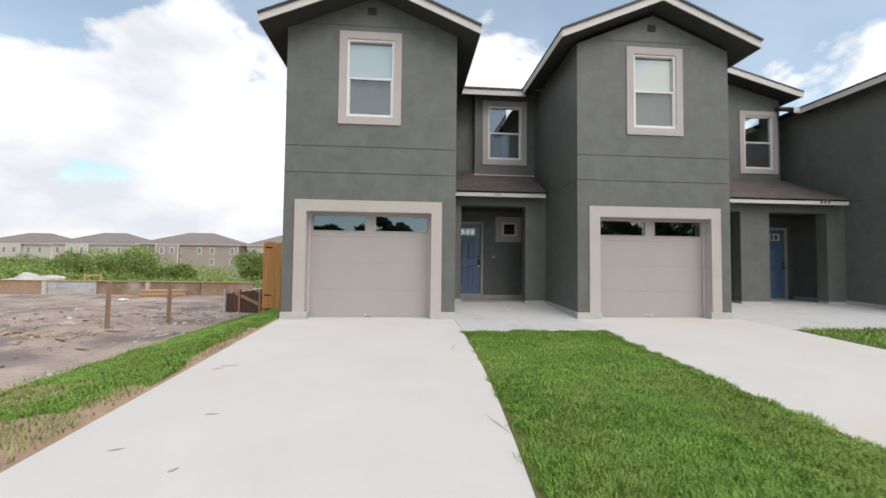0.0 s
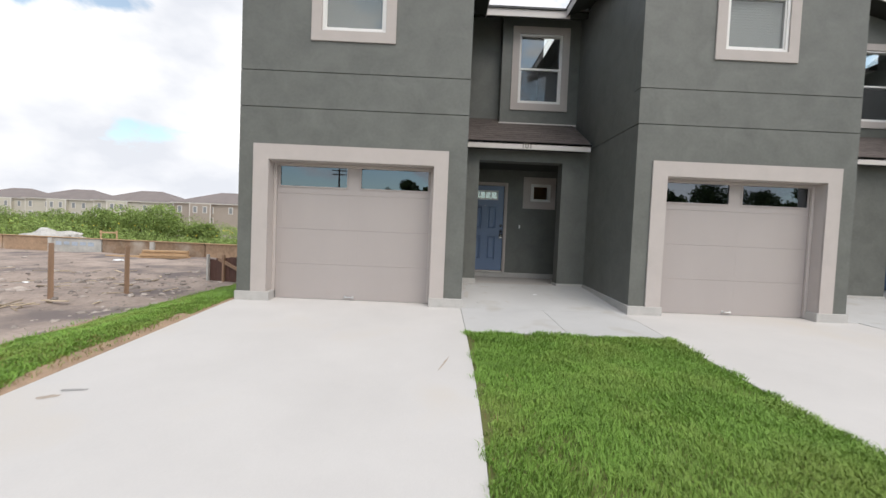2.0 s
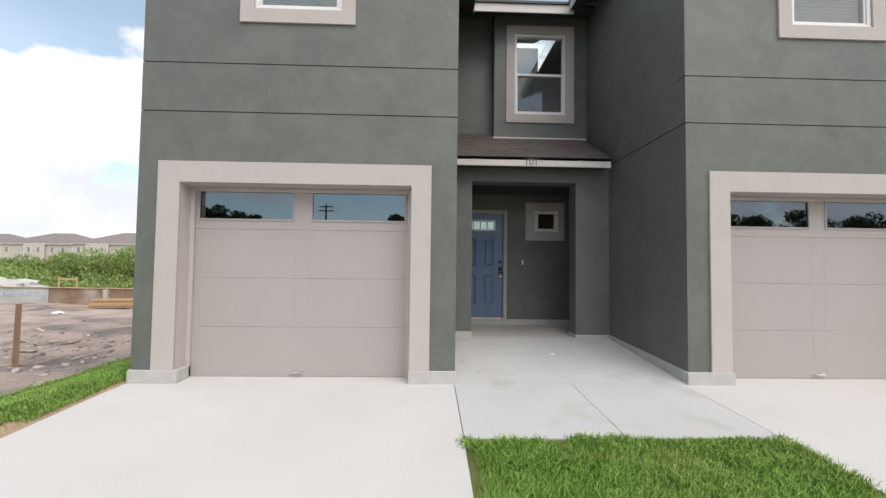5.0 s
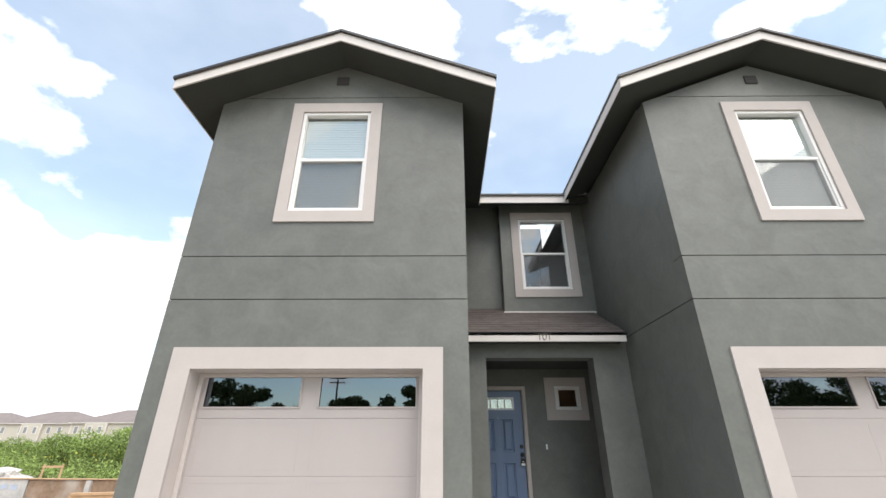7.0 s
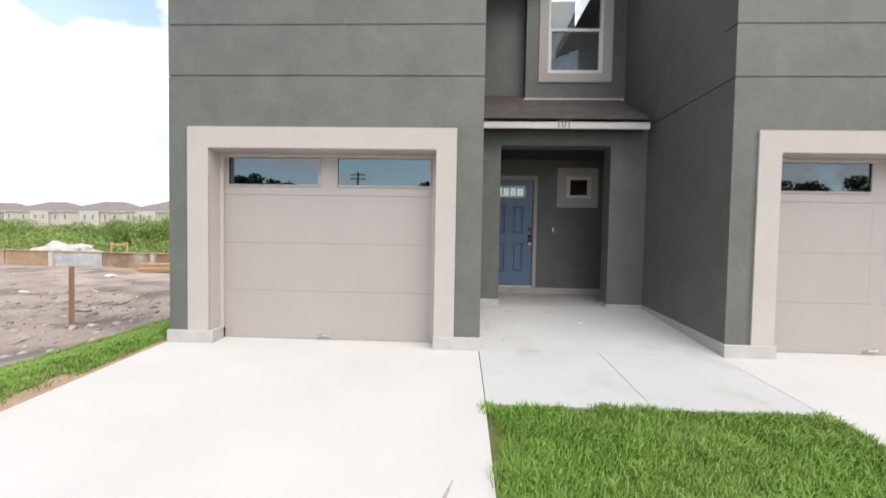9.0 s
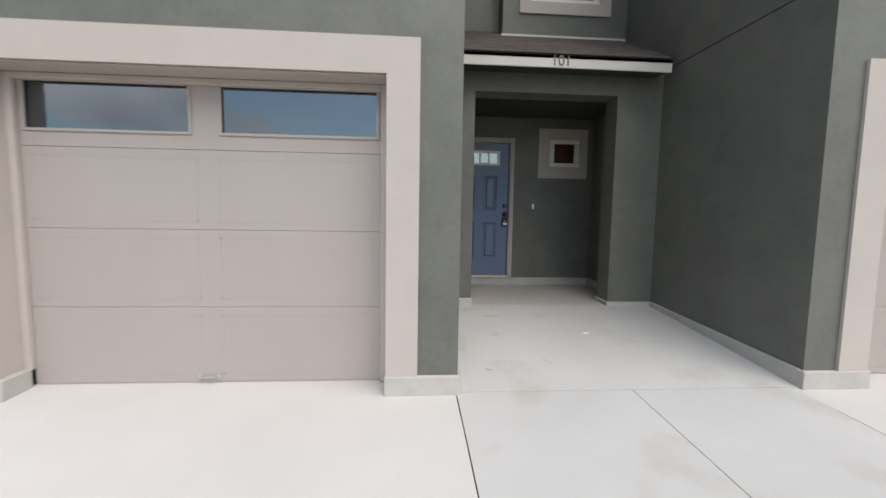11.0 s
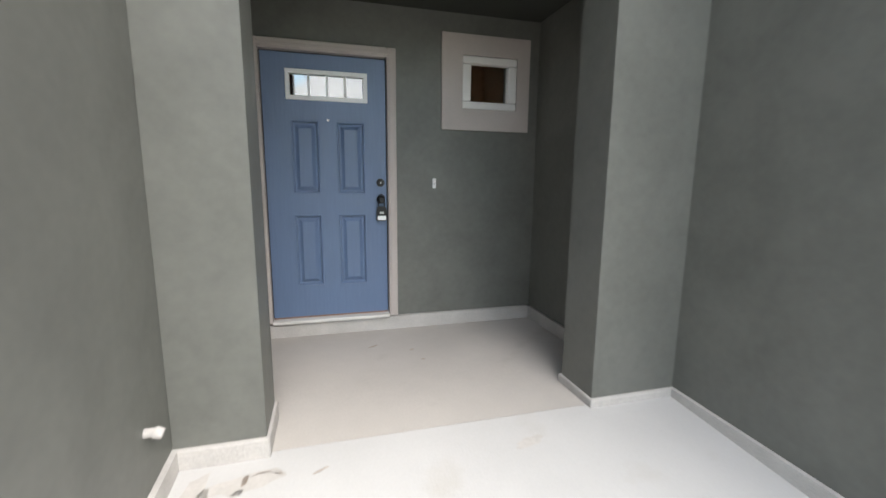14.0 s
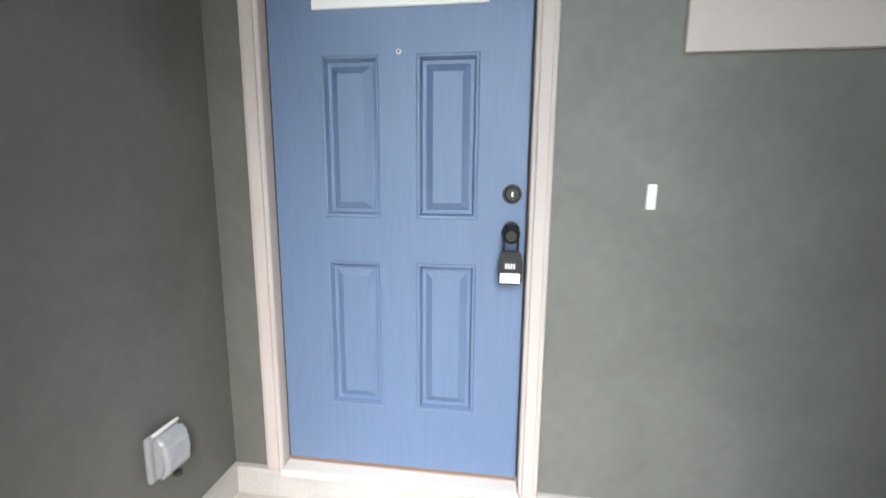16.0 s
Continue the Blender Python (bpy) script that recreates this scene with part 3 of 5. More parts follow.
garage_door("garage_door_1", *G1, FRONT, "closed greige sectional garage door with two glass lights")

# second house
H2 = (3.525, 6.985)
G2 = (4.018, 6.529, 2.165)
W2 = (4.632, 5.916, 3.975, 5.92)
house_2 = thing("townhouse", "two-storey green-grey stucco townhouse wing beside the entry", "house", "row of townhouses")
wing(house_2, *H2, G2, (W2[0] + 0.15, W2[1] - 0.15, W2[2] + 0.15, W2[3] - 0.15))
gable_roof(house_2, *H2, 7.98, 0.47, 6.02, stops=(10.99, 11.5))
front_curb(house_2, H2[0] - 0.02, G2[0] + 0.03)
front_curb(house_2, G2[1] - 0.03, H2[1] + 0.02)
side_curb(house_2, H2[0] - 0.025, H2[0] + 0.12, 0.205)
side_curb(house_2, H2[1] - 0.12, H2[1] + 0.025)
# blind slats added here: their pale colour stands in for a bright cloud reflection
window("window_2", *W2, FRONT, "upstairs single-hung window reflecting bright clouds")
garage_door("garage_door_2", *G2, FRONT, "closed greige sectional garage door with two glass lights")

# third house, of which the side wall shows
H3 = (12.05, 15.5)
house_3 = thing("townhouse", "two-storey green-grey stucco townhouse with a shaded side wall", "house", "row of townhouses")
wing(house_3, *H3, (12.55, 15.07, 2.165), (13.2, 14.4, 4.1, 5.75))
gable_roof(house_3, *H3, stops=(11.32, BACK))
front_curb(house_3, H3[0] - 0.02, 12.6)
side_curb(house_3, H3[0] - 0.025, H3[0] + 0.12)
garage_door("garage_door_3", 12.55, 15.07, 2.165, FRONT, "closed greige sectional garage door with two glass lights")
window("window_5", 13.05, 14.55, 3.95, 5.9, FRONT, "upstairs single-hung window with pale blinds")


def porch_roof(house, x0, x1, y0, y1, z0, meet):
    """Lean-to shingle roof over an entry, with its fascia and soffit."""
    sl = (meet[1] - z0) / (meet[0] - y0)
    bm = bmesh.new()
    prism(bm, [(y0, z0), (y1, z0 + sl * (y1 - y0)), (y1, z0 + sl * (y1 - y0) - 0.12), (y0, z0 - 0.05)], "x", x0, x1)
    part("deck", bm, DRIP, house)
    shingle_rows(house, x0, x1, y0 - 0.02, y1, z0 - sl * 0.02 + 0.004, sl, seed=int(x0 * 10))
    part("fascia", B(x0, x1 - 0.02, y0 + 0.0, y0 + 0.025, z0 - 0.145, z0 - 0.012, bevel=0.004), FASCIA, house, "pale painted fascia board")
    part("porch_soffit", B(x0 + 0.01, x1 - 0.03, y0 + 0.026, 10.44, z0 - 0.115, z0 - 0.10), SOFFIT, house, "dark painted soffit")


def entry(house, x0, x1, arch, zhead=2.655):
    """Porch wall with one doorway-like opening, its piers and foundation strips."""
    bm = bmesh.new()
    cut_wall(bm, x0, x1, 0.2, 3.0, 10.44, 10.75, [(a, b, 0.2, zhead) for a, b in arch])
    part("porch_wall", bm, STUCCO, house, "green-grey stucco porch wall with an opening")
    xs = [x0] + [v for ab in arch for v in ab] + [x1]
    for a, b in zip(xs[::2], xs[1::2]):
        if b - a > 0.05:
            part("foundation", B(a - (0.015 if a > x0 else 0), b + (0.015 if b < x1 else 0), 10.42, 10.77, -0.1, 0.25 if a == x0 else 0.205, bevel=0.01), CURB, house, "rough grey concrete foundation strip")


# entry of the first house
porch_roof(house_1, 0.914, 3.44, 10.12, 11.76, 2.985, (11.42, 3.665))
entry(house_1, 0.914, 3.523, ((1.29, 2.975),))
# ceiling colour includes part of the porch shade
part("porch_ceiling", B(0.914, 3.52, 10.75, 12.03, 2.72, 2.76), SOFFIT, house_1, "dark porch ceiling with shade deepened in its paint")
part("porch_side_wall", B(3.385, 3.523, 10.752, 12.03, 0.25, 2.72), STUCCO, house_1, "shaded stucco side wall of the porch")
part("foundation", B(3.365, 3.523, 10.77, 12.0, -0.1, 0.25), CURB, house_1)
DX0, DX1, DZ0, DZ1 = 1.152, 2.064, 0.292, 2.322
bm = bmesh.new()
cut_wall(bm, 0.914, 3.385, 0.25, 2.72, 12.03, 12.23, [(DX0 - 0.02, DX1 + 0.02, 0.25, DZ1 + 0.02), (2.72, 3.15, 2.0, 2.40)])
part("entry_wall", bm, STUCCO, house_1, "green-grey stucco wall beside the front door")
part("foundation", B(0.93, 3.37, 12.0, 12.2, -0.1, 0.25, bevel=0.01), CURB, house_1, "pale chipped concrete foundation strip")
# upper wall over the porch: a shallow bay with the window, and a recess beside it
BAY_Y = 11.42
W3 = (2.005, 3.278, 3.97, 5.812)
bm = bmesh.new()
cut_wall(bm, 1.782, 3.523, 3.0, 6.07, BAY_Y, BAY_Y + 0.2, [(W3[0] + 0.15, W3[1] - 0.15, W3[2] + 0.15, W3[3] - 0.15)])
part("upper_wall", bm, STUCCO, house_1, "green-grey stucco upper wall above the porch")
part("upper_wall", B(1.784, 1.91, BAY_Y + 0.2, BAY_Y + 0.3, 3.2, 6.1), STUCCO, house_1)
part("upper_wall", B(0.914, 1.91, BAY_Y + 0.3, BAY_Y + 0.5, 3.2, 6.12), STUCCO, house_1, "recessed green-grey stucco wall")
part("flashing", B(1.76, 3.5, BAY_Y - 0.024, BAY_Y - 0.002, 3.655, 3.688), FASCIA, house_1, "thin grey flashing strip")
window("window_3", *W3, BAY_Y, "upstairs single-hung window with dark reflective glass", blinds=False)
# roof between the two gables
MID_Y, MZ = 10.97, 5.985
bm = bmesh.new()
rise = PITCH * (BACK - MID_Y) * 0.5
prism(bm, [(MID_Y - 0.02, MZ), (BACK - 4.5, MZ + rise), (BACK - 4.5, MZ + rise - 0.03), (MID_Y - 0.02, MZ - 0.03)], "x", 0.6, 3.9)
part("roof", bm, SHINGLE, house_1, "brown-grey shingle roof between the gables")
bm = bmesh.new()
prism(bm, [(MID_Y + 0.024, MZ - 0.034), (BACK - 4.5, MZ + rise - 0.034), (BACK - 4.5, MZ + rise - 0.16), (MID_Y + 0.024, MZ - 0.16)], "x", 0.9, 3.53)
part("soffit", bm, SOFFIT, house_1, "dark green painted soffit")
part("eave_board", B(H1[1] + OVER - 0.02, H2[0] - OVER + 0.02, MID_Y, MID_Y + 0.022, MZ - 0.182, MZ - 0.032), FASCIA, house_1, "pale painted eave board")
part("drip_edge", B(H1[1] + OVER - 0.02, H2[0] - OVER + 0.02, MID_Y - 0.034, MID_Y - 0.021, MZ - 0.03, MZ + 0.012), DRIP, house_1)
for k in range(2):
    part("roof_backing", B((0.914, 3.39)[k], (1.0, 3.52)[k], 12.62, BACK, 3.0, 6.4), STUCCO, house_1)
# added near-black wall and floors, so the rooms behind the openings look unlit
part("dark_room_wall", B(0.914, 3.52, 15.0, 15.2, 0.0, 7.3), DARK, house_1)
part("dark_room_floor", B(0.914, 3.385, 12.24, 15.0, 0.0, 0.28), DARK, house_1)
part("dark_room_floor", B(0.914, 3.52, 11.95, 15.0, 2.9, 3.1), DARK, house_1)

# shared entry between the second and third houses
porch_roof(house_2, 6.99, 11.86, 10.12, 12.4, 2.985, (12.0, 3.86))
entry(house_2, 6.988, 12.048, ((7.45, 8.95), (9.79, 11.5)))
part("porch_ceiling", B(6.988, 12.048, 10.75, 12.03, 2.72, 2.76), SOFFIT, house_2, "dark porch ceiling with shade deepened in its paint")
part("porch_divider", B(9.3, 9.45, 10.75, 12.03, 0.1, 2.72), STUCCO, house_2)
bm = bmesh.new()
cut_wall(bm, 6.988, 12.048, 0.12, 2.72, 12.03, 12.23, [(10.80, 11.75, 0.12, 2.34)])
part("entry_wall", bm, STUCCO, house_2, "green-grey stucco wall beside a front door")
W4 = (10.28, 11.56, 4.085, 6.08)
bm = bmesh.new()
cut_wall(bm, 6.988, 11.64, 3.0, 6.15, 12.0, 12.2, [(W4[0] + 0.15, W4[1] - 0.15, W4[2] + 0.15, W4[3] - 0.15)])
prism(bm, [(6.988, 6.15), (11.64, 6.15), (11.64, 6.46), (9.0, 7.18), (6.988, 7.18)], "y", 12.0, 12.2)
part("upper_wall", bm, STUCCO, house_2, "green-grey stucco upper wall above the shared porch")
part("upper_wall", B(11.5, 12.048, 12.42, 12.62, 3.2, 6.41), STUCCO, house_2)
part("upper_wall", B(11.5, 11.638, 12.2, 12.42, 3.2, 6.3), STUCCO, house_2)
window("window_4", *W4, 12.0, "upstairs single-hung window with dark reflective glass", blinds=False)
for dz0, dz1, mat, ya, n in ((0.0, -0.03, SHINGLE, 11.48, "roof"), (-0.034, -0.17, SOFFIT, 11.525, "soffit")):
    bm = bmesh.new()
    prism(bm, [(12.0, 6.578 + dz0), (9.0, 7.41 + dz0), (9.0, 7.41 + dz1), (12.0, 6.578 + dz1)], "y", ya, BACK - 2)
    part(n, bm, mat, house_2)
bm = bmesh.new()
prism(bm, [(12.0, 6.546), (9.0, 7.378), (9.0, 7.20), (12.0, 6.368)], "y", 11.50, 11.522)
part("rake_board", bm, FASCIA, house_2, "pale painted rake board")
part("eave_board", B(11.42, H3[0] - OVER + 0.04, 11.245, 11.267, 5.79, 5.945), FASCIA, house_2, "pale painted eave board")
for lift, drop, mat, n, ya in ((0.0, 0.03, SHINGLE, "roof", 11.27), (0.034, 0.15, SOFFIT, "soffit", 11.305)):
    bm = bmesh.new()
    za, zb = 5.96 + PITCH * (ya - 11.27), 5.96 + PITCH * (16.0 - 11.27)
    prism(bm, [(ya, za - lift), (16.0, zb - lift), (16.0, zb - drop), (ya, za - drop)], "x", 11.50, H3[0] - 0.003)
    part(n, bm, mat, house_2)
# more added near-black surfaces that carry the darkness of unlit rooms
part("dark_room_wall", B(6.988, 12.048, 15.0, 15.2, 0.0, 7.0), DARK, house_2)
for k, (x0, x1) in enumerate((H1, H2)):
    part("dark_room_wall", B(x0 + 0.2, x1 - 0.2, 12.5, 12.6, 0.0, 6.0), DARK, (house_1, house_2)[k])
    part("dark_room_floor", B(x0 + 0.2, x1 - 0.2, FRONT + 0.42, 12.5, 2.7, 2.9), DARK, (house_1, house_2)[k])


# ---- front doors ----
def front_door(name, x0, x1, z0, z1, y, label, lites=4):
    """Four-panel entry door with a row of lites under its head, brick mould, sill and locks."""
    d = tagged(new(name), label, "door", kind="structure")
    holes = []
    s = 0.914
    w = x1 - x0
    lx0, lx1, lz0, lz1 = x0 + 0.178, x1 - 0.153, z1 - 0.322, z1 - 0.125
    bm = bmesh.new()
    cols = ((x0 + 0.188, x0 + 0.397), (x0 + 0.528, x0 + 0.745))
    rows = ((z0 + 0.252, z0 + 0.829), (z0 + 0.990, z0 + 1.549))
    holes = [(a, b, c, e) for a, b in cols for c, e in rows] + [(lx0, lx1, lz0, lz1)]
    cut_door = bm
    xs = sorted({x0, x1, *[v for h in holes for v in h[:2]]})
    for a, b in zip(xs, xs[1:]):
        z = z0
        for h in sorted((h for h in holes if h[0] <= a + 1e-6 and h[1] >= b - 1e-6), key=lambda h: h[2]):
            box(cut_door, a, b, y, y + 0.044, z, h[2])
            z = h[3]
        box(cut_door, a, b, y, y + 0.044, z, z1)
    slab_ob = part("slab", cut_door, DOORBLUE, d, "blue wood-grain door slab")
    for a, b in cols:
        for c, e in rows:
            # moulded rim sloping in, then a raised field
            bm = bmesh.new()
            rings = []
            for inset, dep in ((0, 0.0), (0.004, -0.004), (0.012, -0.003), (0.020, 0.017), (0.032, 0.018), (0.058, 0.002), (0.058, 0.002)):
                rings.append([bm.verts.new(p) for p in ((a + inset, y + dep, c + inset), (b - inset, y + dep, c + inset), (b - inset, y + dep, e - inset), (a + inset, y + dep, e - inset))])
            for r0, r1 in zip(rings[:-2], rings[1:-1]):
                for i in range(4):
                    j = (i + 1) % 4
                    bm.faces.new((r0[i], r0[j], r1[j], r1[i]))
            bm.faces.new(rings[-2])
            bm.verts.ensure_lookup_table()
            part("panel", bm, DOORBLUE, slab_ob)
    f = 0.032
    for q in ((lx0 - 0.012, lx1 + 0.012, lz0 - 0.012, lz0 - 0.012 + f), (lx0 - 0.012, lx1 + 0.012, lz1 + 0.012 - f, lz1 + 0.012),
              (lx0 - 0.012, lx0 - 0.012 + f, lz0 - 0.012 + f, lz1 + 0.012 - f), (lx1 + 0.012 - f, lx1 + 0.012, lz0 - 0.012 + f, lz1 + 0.012 - f)):
        part("lite_frame", B(q[0], q[1], y - 0.012, y + 0.05, q[2], q[3], bevel=0.004), PLASTIC, d, "white lite frame")
    a, b = lx0 - 0.012 + f, lx1 + 0.012 - f
    for k in range(1, lites):
        x = a + (b - a) * k / lites
        part("glazing_bar", B(x - 0.009, x + 0.009, y - 0.008, y + 0.045, lz0 - 0.012 + f, lz1 + 0.012 - f, bevel=0.003), PLASTIC, d)
    for k in range(lites):
        xa, xb = a + (b - a) * k / lites, a + (b - a) * (k + 1) / lites
        p = part("pane", B(xa, xb, y + 0.018, y + 0.022, lz0, lz1), GLASS, d, "clear glossy door lite")
        p.visible_shadow = False
    # brick mould with a stepped profile
    o = 0.072
    for q in ((x0 - 0.008 - o, x0 - 0.008, z0 - 0.035, z1 + 0.01 + o), (x1 + 0.008, x1 + 0.008 + o, z0 - 0.035, z1 + 0.01 + o), (x0 - 0.008, x1 + 0.008, z1 + 0.01, z1 + 0.01 + o)):
        part("brick_mould", B(q[0], q[1], y - 0.052, y + 0.03, q[2], q[3], bevel=0.008), TRIM, d, "greige painted brick mould")
    for q in ((x0 - 0.008 - o + 0.016, x0 - 0.022, z0 - 0.03, z1 + 0.05), (x1 + 0.022, x1 + 0.008 + o - 0.016, z0 - 0.03, z1 + 0.05), (x0 - 0.03, x1 + 0.03, z1 + 0.025, z1 + 0.05)):
        part("brick_mould_bead", B(q[0], q[1], y - 0.062, y - 0.045, q[2], q[3], bevel=0.005), TRIM, d)
    for q in ((x0 - 0.01, x0 - 0.001), (x1 + 0.001, x1 + 0.01)):
        part("weatherstrip", B(q[0], q[1], y + 0.004, y + 0.04, z0, z1 + 0.006), DARK, d, "dark weatherstrip")
    part("sill", B(x0 - 0.008, x1 + 0.008, y - 0.075, y + 0.05, z0 - 0.04, z0 - 0.012, bevel=0.006), SILL, d, "pale aluminium door sill")
    part("sweep", B(x0, x1, y - 0.004, y + 0.04, z0 - 0.012, z0 - 0.001), SWEEP, d, "brown door sweep")
    # peephole
    px, pz = (x0 + x1) / 2 + 0.012, z0 + 1.556
    bm = tube(bmesh.new(), (px, y + 0.002, pz), (px, y - 0.005, pz), 0.009, 0.008, 18)
    peep = part("peephole", bm, STEEL, d, "bright steel peephole")
    part("lens", tube(bmesh.new(), (px, y - 0.004, pz), (px, y - 0.007, pz), 0.005, 0.004, 14), BLACK, peep)
    # deadbolt and knob
    kx = x1 - 0.048
    zb, zk = z0 + 1.082, z0 + 0.945
    bm = tube(bmesh.new(), (kx, y + 0.002, zb), (kx, y - 0.010, zb), 0.034, 0.032, 28)
    tube(bm, (kx, y - 0.008, zb), (kx, y - 0.022, zb), 0.027, 0.022, 28)
    bolt = part("deadbolt", bm, BLACK, d, "round black deadbolt")
    part("keyhole", B(kx - 0.002, kx + 0.002, y - 0.0245, y - 0.02, zb - 0.008, zb + 0.008), STEEL, bolt)
    bm = tube(bmesh.new(), (kx, y + 0.002, zk), (kx, y - 0.012, zk), 0.034, 0.031, 28)
    tube(bm, (kx, y - 0.01, zk), (kx, y - 0.04, zk), 0.013, 0.013, 18)
    prof = ((0.016, 0.036), (0.026, 0.044), (0.029, 0.055), (0.027, 0.066), (0.018, 0.073))
    for (ra, da), (rb, db) in zip(prof, prof[1:]):
        tube(bm, (kx, y - da, zk), (kx, y - db, zk), ra, rb, 24, caps=(rb < 0.02))
    part("knob", bm, BLACK, d, "round black door knob")
    return d


SWEEP = material("dull_brown_sweep", (0.22, 0.13, 0.09), rough=0.6, vary=0.1, bump=0, grain_bump=0)
DOORBLUE = material("slate_blue_door_paint", (0.118, 0.172, 0.285), rough=0.33, vary=0.07, scale=9, grain=70, bump=0.10, grain_bump=0.35, stretch=(7, 1, 0.55), spec=0.5)
SILL = material("pale_sill", (0.62, 0.60, 0.57), rough=0.5, vary=0.06, scale=5, bump=0.05)
front_door("door_1", DX0, DX1, DZ0, DZ1, 12.045, "closed slate-blue four-panel front door with a lite row")
front_door("door_2", 10.82, 11.735, 0.20, 2.32, 12.045, "closed slate-blue front door in a dark porch")

# small fixed window beside the door
sw = tagged(new("window_6"), "small square fixed window with a wide greige surround", "window", kind="structure")
SX0, SX1, SZ0, SZ1 = 2.52, 3.292, 1.812, 2.565
ix0, ix1, iz0, iz1 = 2.695, 3.178, 1.985, 2.405
for q in ((SX0, SX1, SZ0, iz0), (SX0, SX1, iz1, SZ1), (SX0, ix0, iz0, iz1), (ix1, SX1, iz0, iz1)):
    part("surround", B(q[0], q[1], 12.008, 12.034, q[2], q[3]), TRIM, sw, "flat greige stucco surround")
for q in ((ix0, ix1, iz0, iz0 + 0.062), (ix0, ix1, iz1 - 0.062, iz1), (ix0, ix0 + 0.078, iz0 + 0.062, iz1 - 0.062), (ix1 - 0.078, ix1, iz0 + 0.062, iz1 - 0.062)):
    part("frame", B(q[0], q[1], 12.014, 12.08, q[2], q[3], bevel=0.012), VINYL, sw, "white vinyl window frame")
p = part("pane", B(ix0 + 0.06, ix1 - 0.06, 12.055, 12.06, iz0 + 0.05, iz1 - 0.05), GLASS, sw, "clear glass pane")
p.visible_shadow = False
part("closet_panel", B(2.5, 3.36, 12.42, 12.45, 0.285, 2.7), BROWNROOM, house_1, "brown wooden panel behind the small window")
part("closet_panel", B(1.0, 1.62, 12.9, 12.93, 0.285, 2.7), BROWNROOM, house_1, "brown wooden panel inside the entry")


# ---- lawns ----
def lawn_soil(name, x0, x1, y0, y1, label):
    bm = bmesh.new()
    n = max(1, round((y1 - y0) / 0.5))
    for k in range(n):
        a, b = y0 + (y1 - y0) * k / n, y0 + (y1 - y0) * (k + 1) / n
        prism(bm, [(a, drive_z(a) - 0.16), (b, drive_z(b) - 0.16), (b, drive_z(b) - 0.012), (a, drive_z(a) - 0.012)], "x", x1 - 1, x1)
    for v in bm.verts:
        if v.co.x < x1 - 0.5:
            v.co.x = (x0(v.co.y) if callable(x0) else x0) + 0.004
    bmesh.ops.remove_doubles(bm, verts=bm.verts[:], dist=1e-4)
    return tagged(part(name, bm, TURFSOIL), label, "lawn", kind="structure")


def blades(name, count, x0, x1, y0, y1, height, label, mat, keep, base, seed, width=0.0045):
    """Turf: tapered bent blades scattered over a rectangle where keep(x, y) is above a random draw."""
    rng = np.random.default_rng(seed)
    pts = np.column_stack((rng.uniform(x0, x1, count), rng.uniform(y0, y1, count)))
    k = np.array([keep(px, py) for px, py in pts])
    pts = pts[k > rng.uniform(0, 1, count)]
    n = len(pts)
    z = np.array([base(px, py) for px, py in pts])
    tuft = np.array([max(0.4, 0.95 + 0.55 * noise.noise((px * 1.6, py * 1.6, seed)) + 0.5 * noise.noise((px * 5.5, py * 5.5, seed + 3))) for px, py in pts])
    h = height * rng.uniform(0.55, 1.25, n) * tuft
    turn = rng.uniform(0, 2 * np.pi, n)
    lean_dir = np.array([5 * noise.noise((px * 0.7, py * 0.7, 7.7)) for px, py in pts]) + rng.normal(0, 1.7, n)
    lean = h * rng.uniform(0.25, 1.15, n)
    w = width * rng.uniform(0.7, 1.3, n)
    dx, dy = np.cos(turn) * w, np.sin(turn) * w
    lx, ly = np.cos(lean_dir) * lean, np.sin(lean_dir) * lean
    v = np.empty((n, 5, 3))
    for i, (s, up, along) in enumerate(((-1, 0, 0), (1, 0, 0), (-0.8, 0.62, 0.38), (0.8, 0.62, 0.38), (0, 1.0, 1.0))):
        v[:, i, 0] = pts[:, 0] + s * dx + along * lx
        v[:, i, 1] = pts[:, 1] + s * dy + along * ly
        v[:, i, 2] = z + up * h * (1 - 0.25 * (along == 1.0)) - (0.012 if up == 0 else 0)
    first = np.arange(n)[:, None] * 5
    tris = np.concatenate((first + np.array([0, 1, 3]), first + np.array([0, 3, 2]), first + np.array([2, 3, 4]))).astype(np.int32)
    me = bpy.data.meshes.new(name)
    me.vertices.add(n * 5)
    me.vertices.foreach_set("co", v.reshape(-1))
    me.loops.add(tris.size)
    me.loops.foreach_set("vertex_index", tris.reshape(-1))
    me.polygons.add(len(tris))
    me.polygons.foreach_set("loop_start", np.arange(0, tris.size, 3, dtype=np.int32))
    me.update(calc_edges=True)
    me.materials.append(mat)
    return tagged(new(name, me), label, "grass", kind="stuff")


def edge_keep(x0, x1, y0, y1, fray):
    """Full inside, frayed along the rim and thin over a few worn spots."""
    def keep(x, y):
        d = min(x - (x0(y) if callable(x0) else x0), x1 - x, y1 - y) + fray * noise.noise((x * 4, y * 4, 1.0))
        worn = noise.noise((x * 1.7, y * 1.7, 5.0))
        return (0.0 if d < 0.01 else 0.2 if d < fray * 0.45 else 1.0) * (0.45 if worn > 0.34 else 1.0)
    return keep


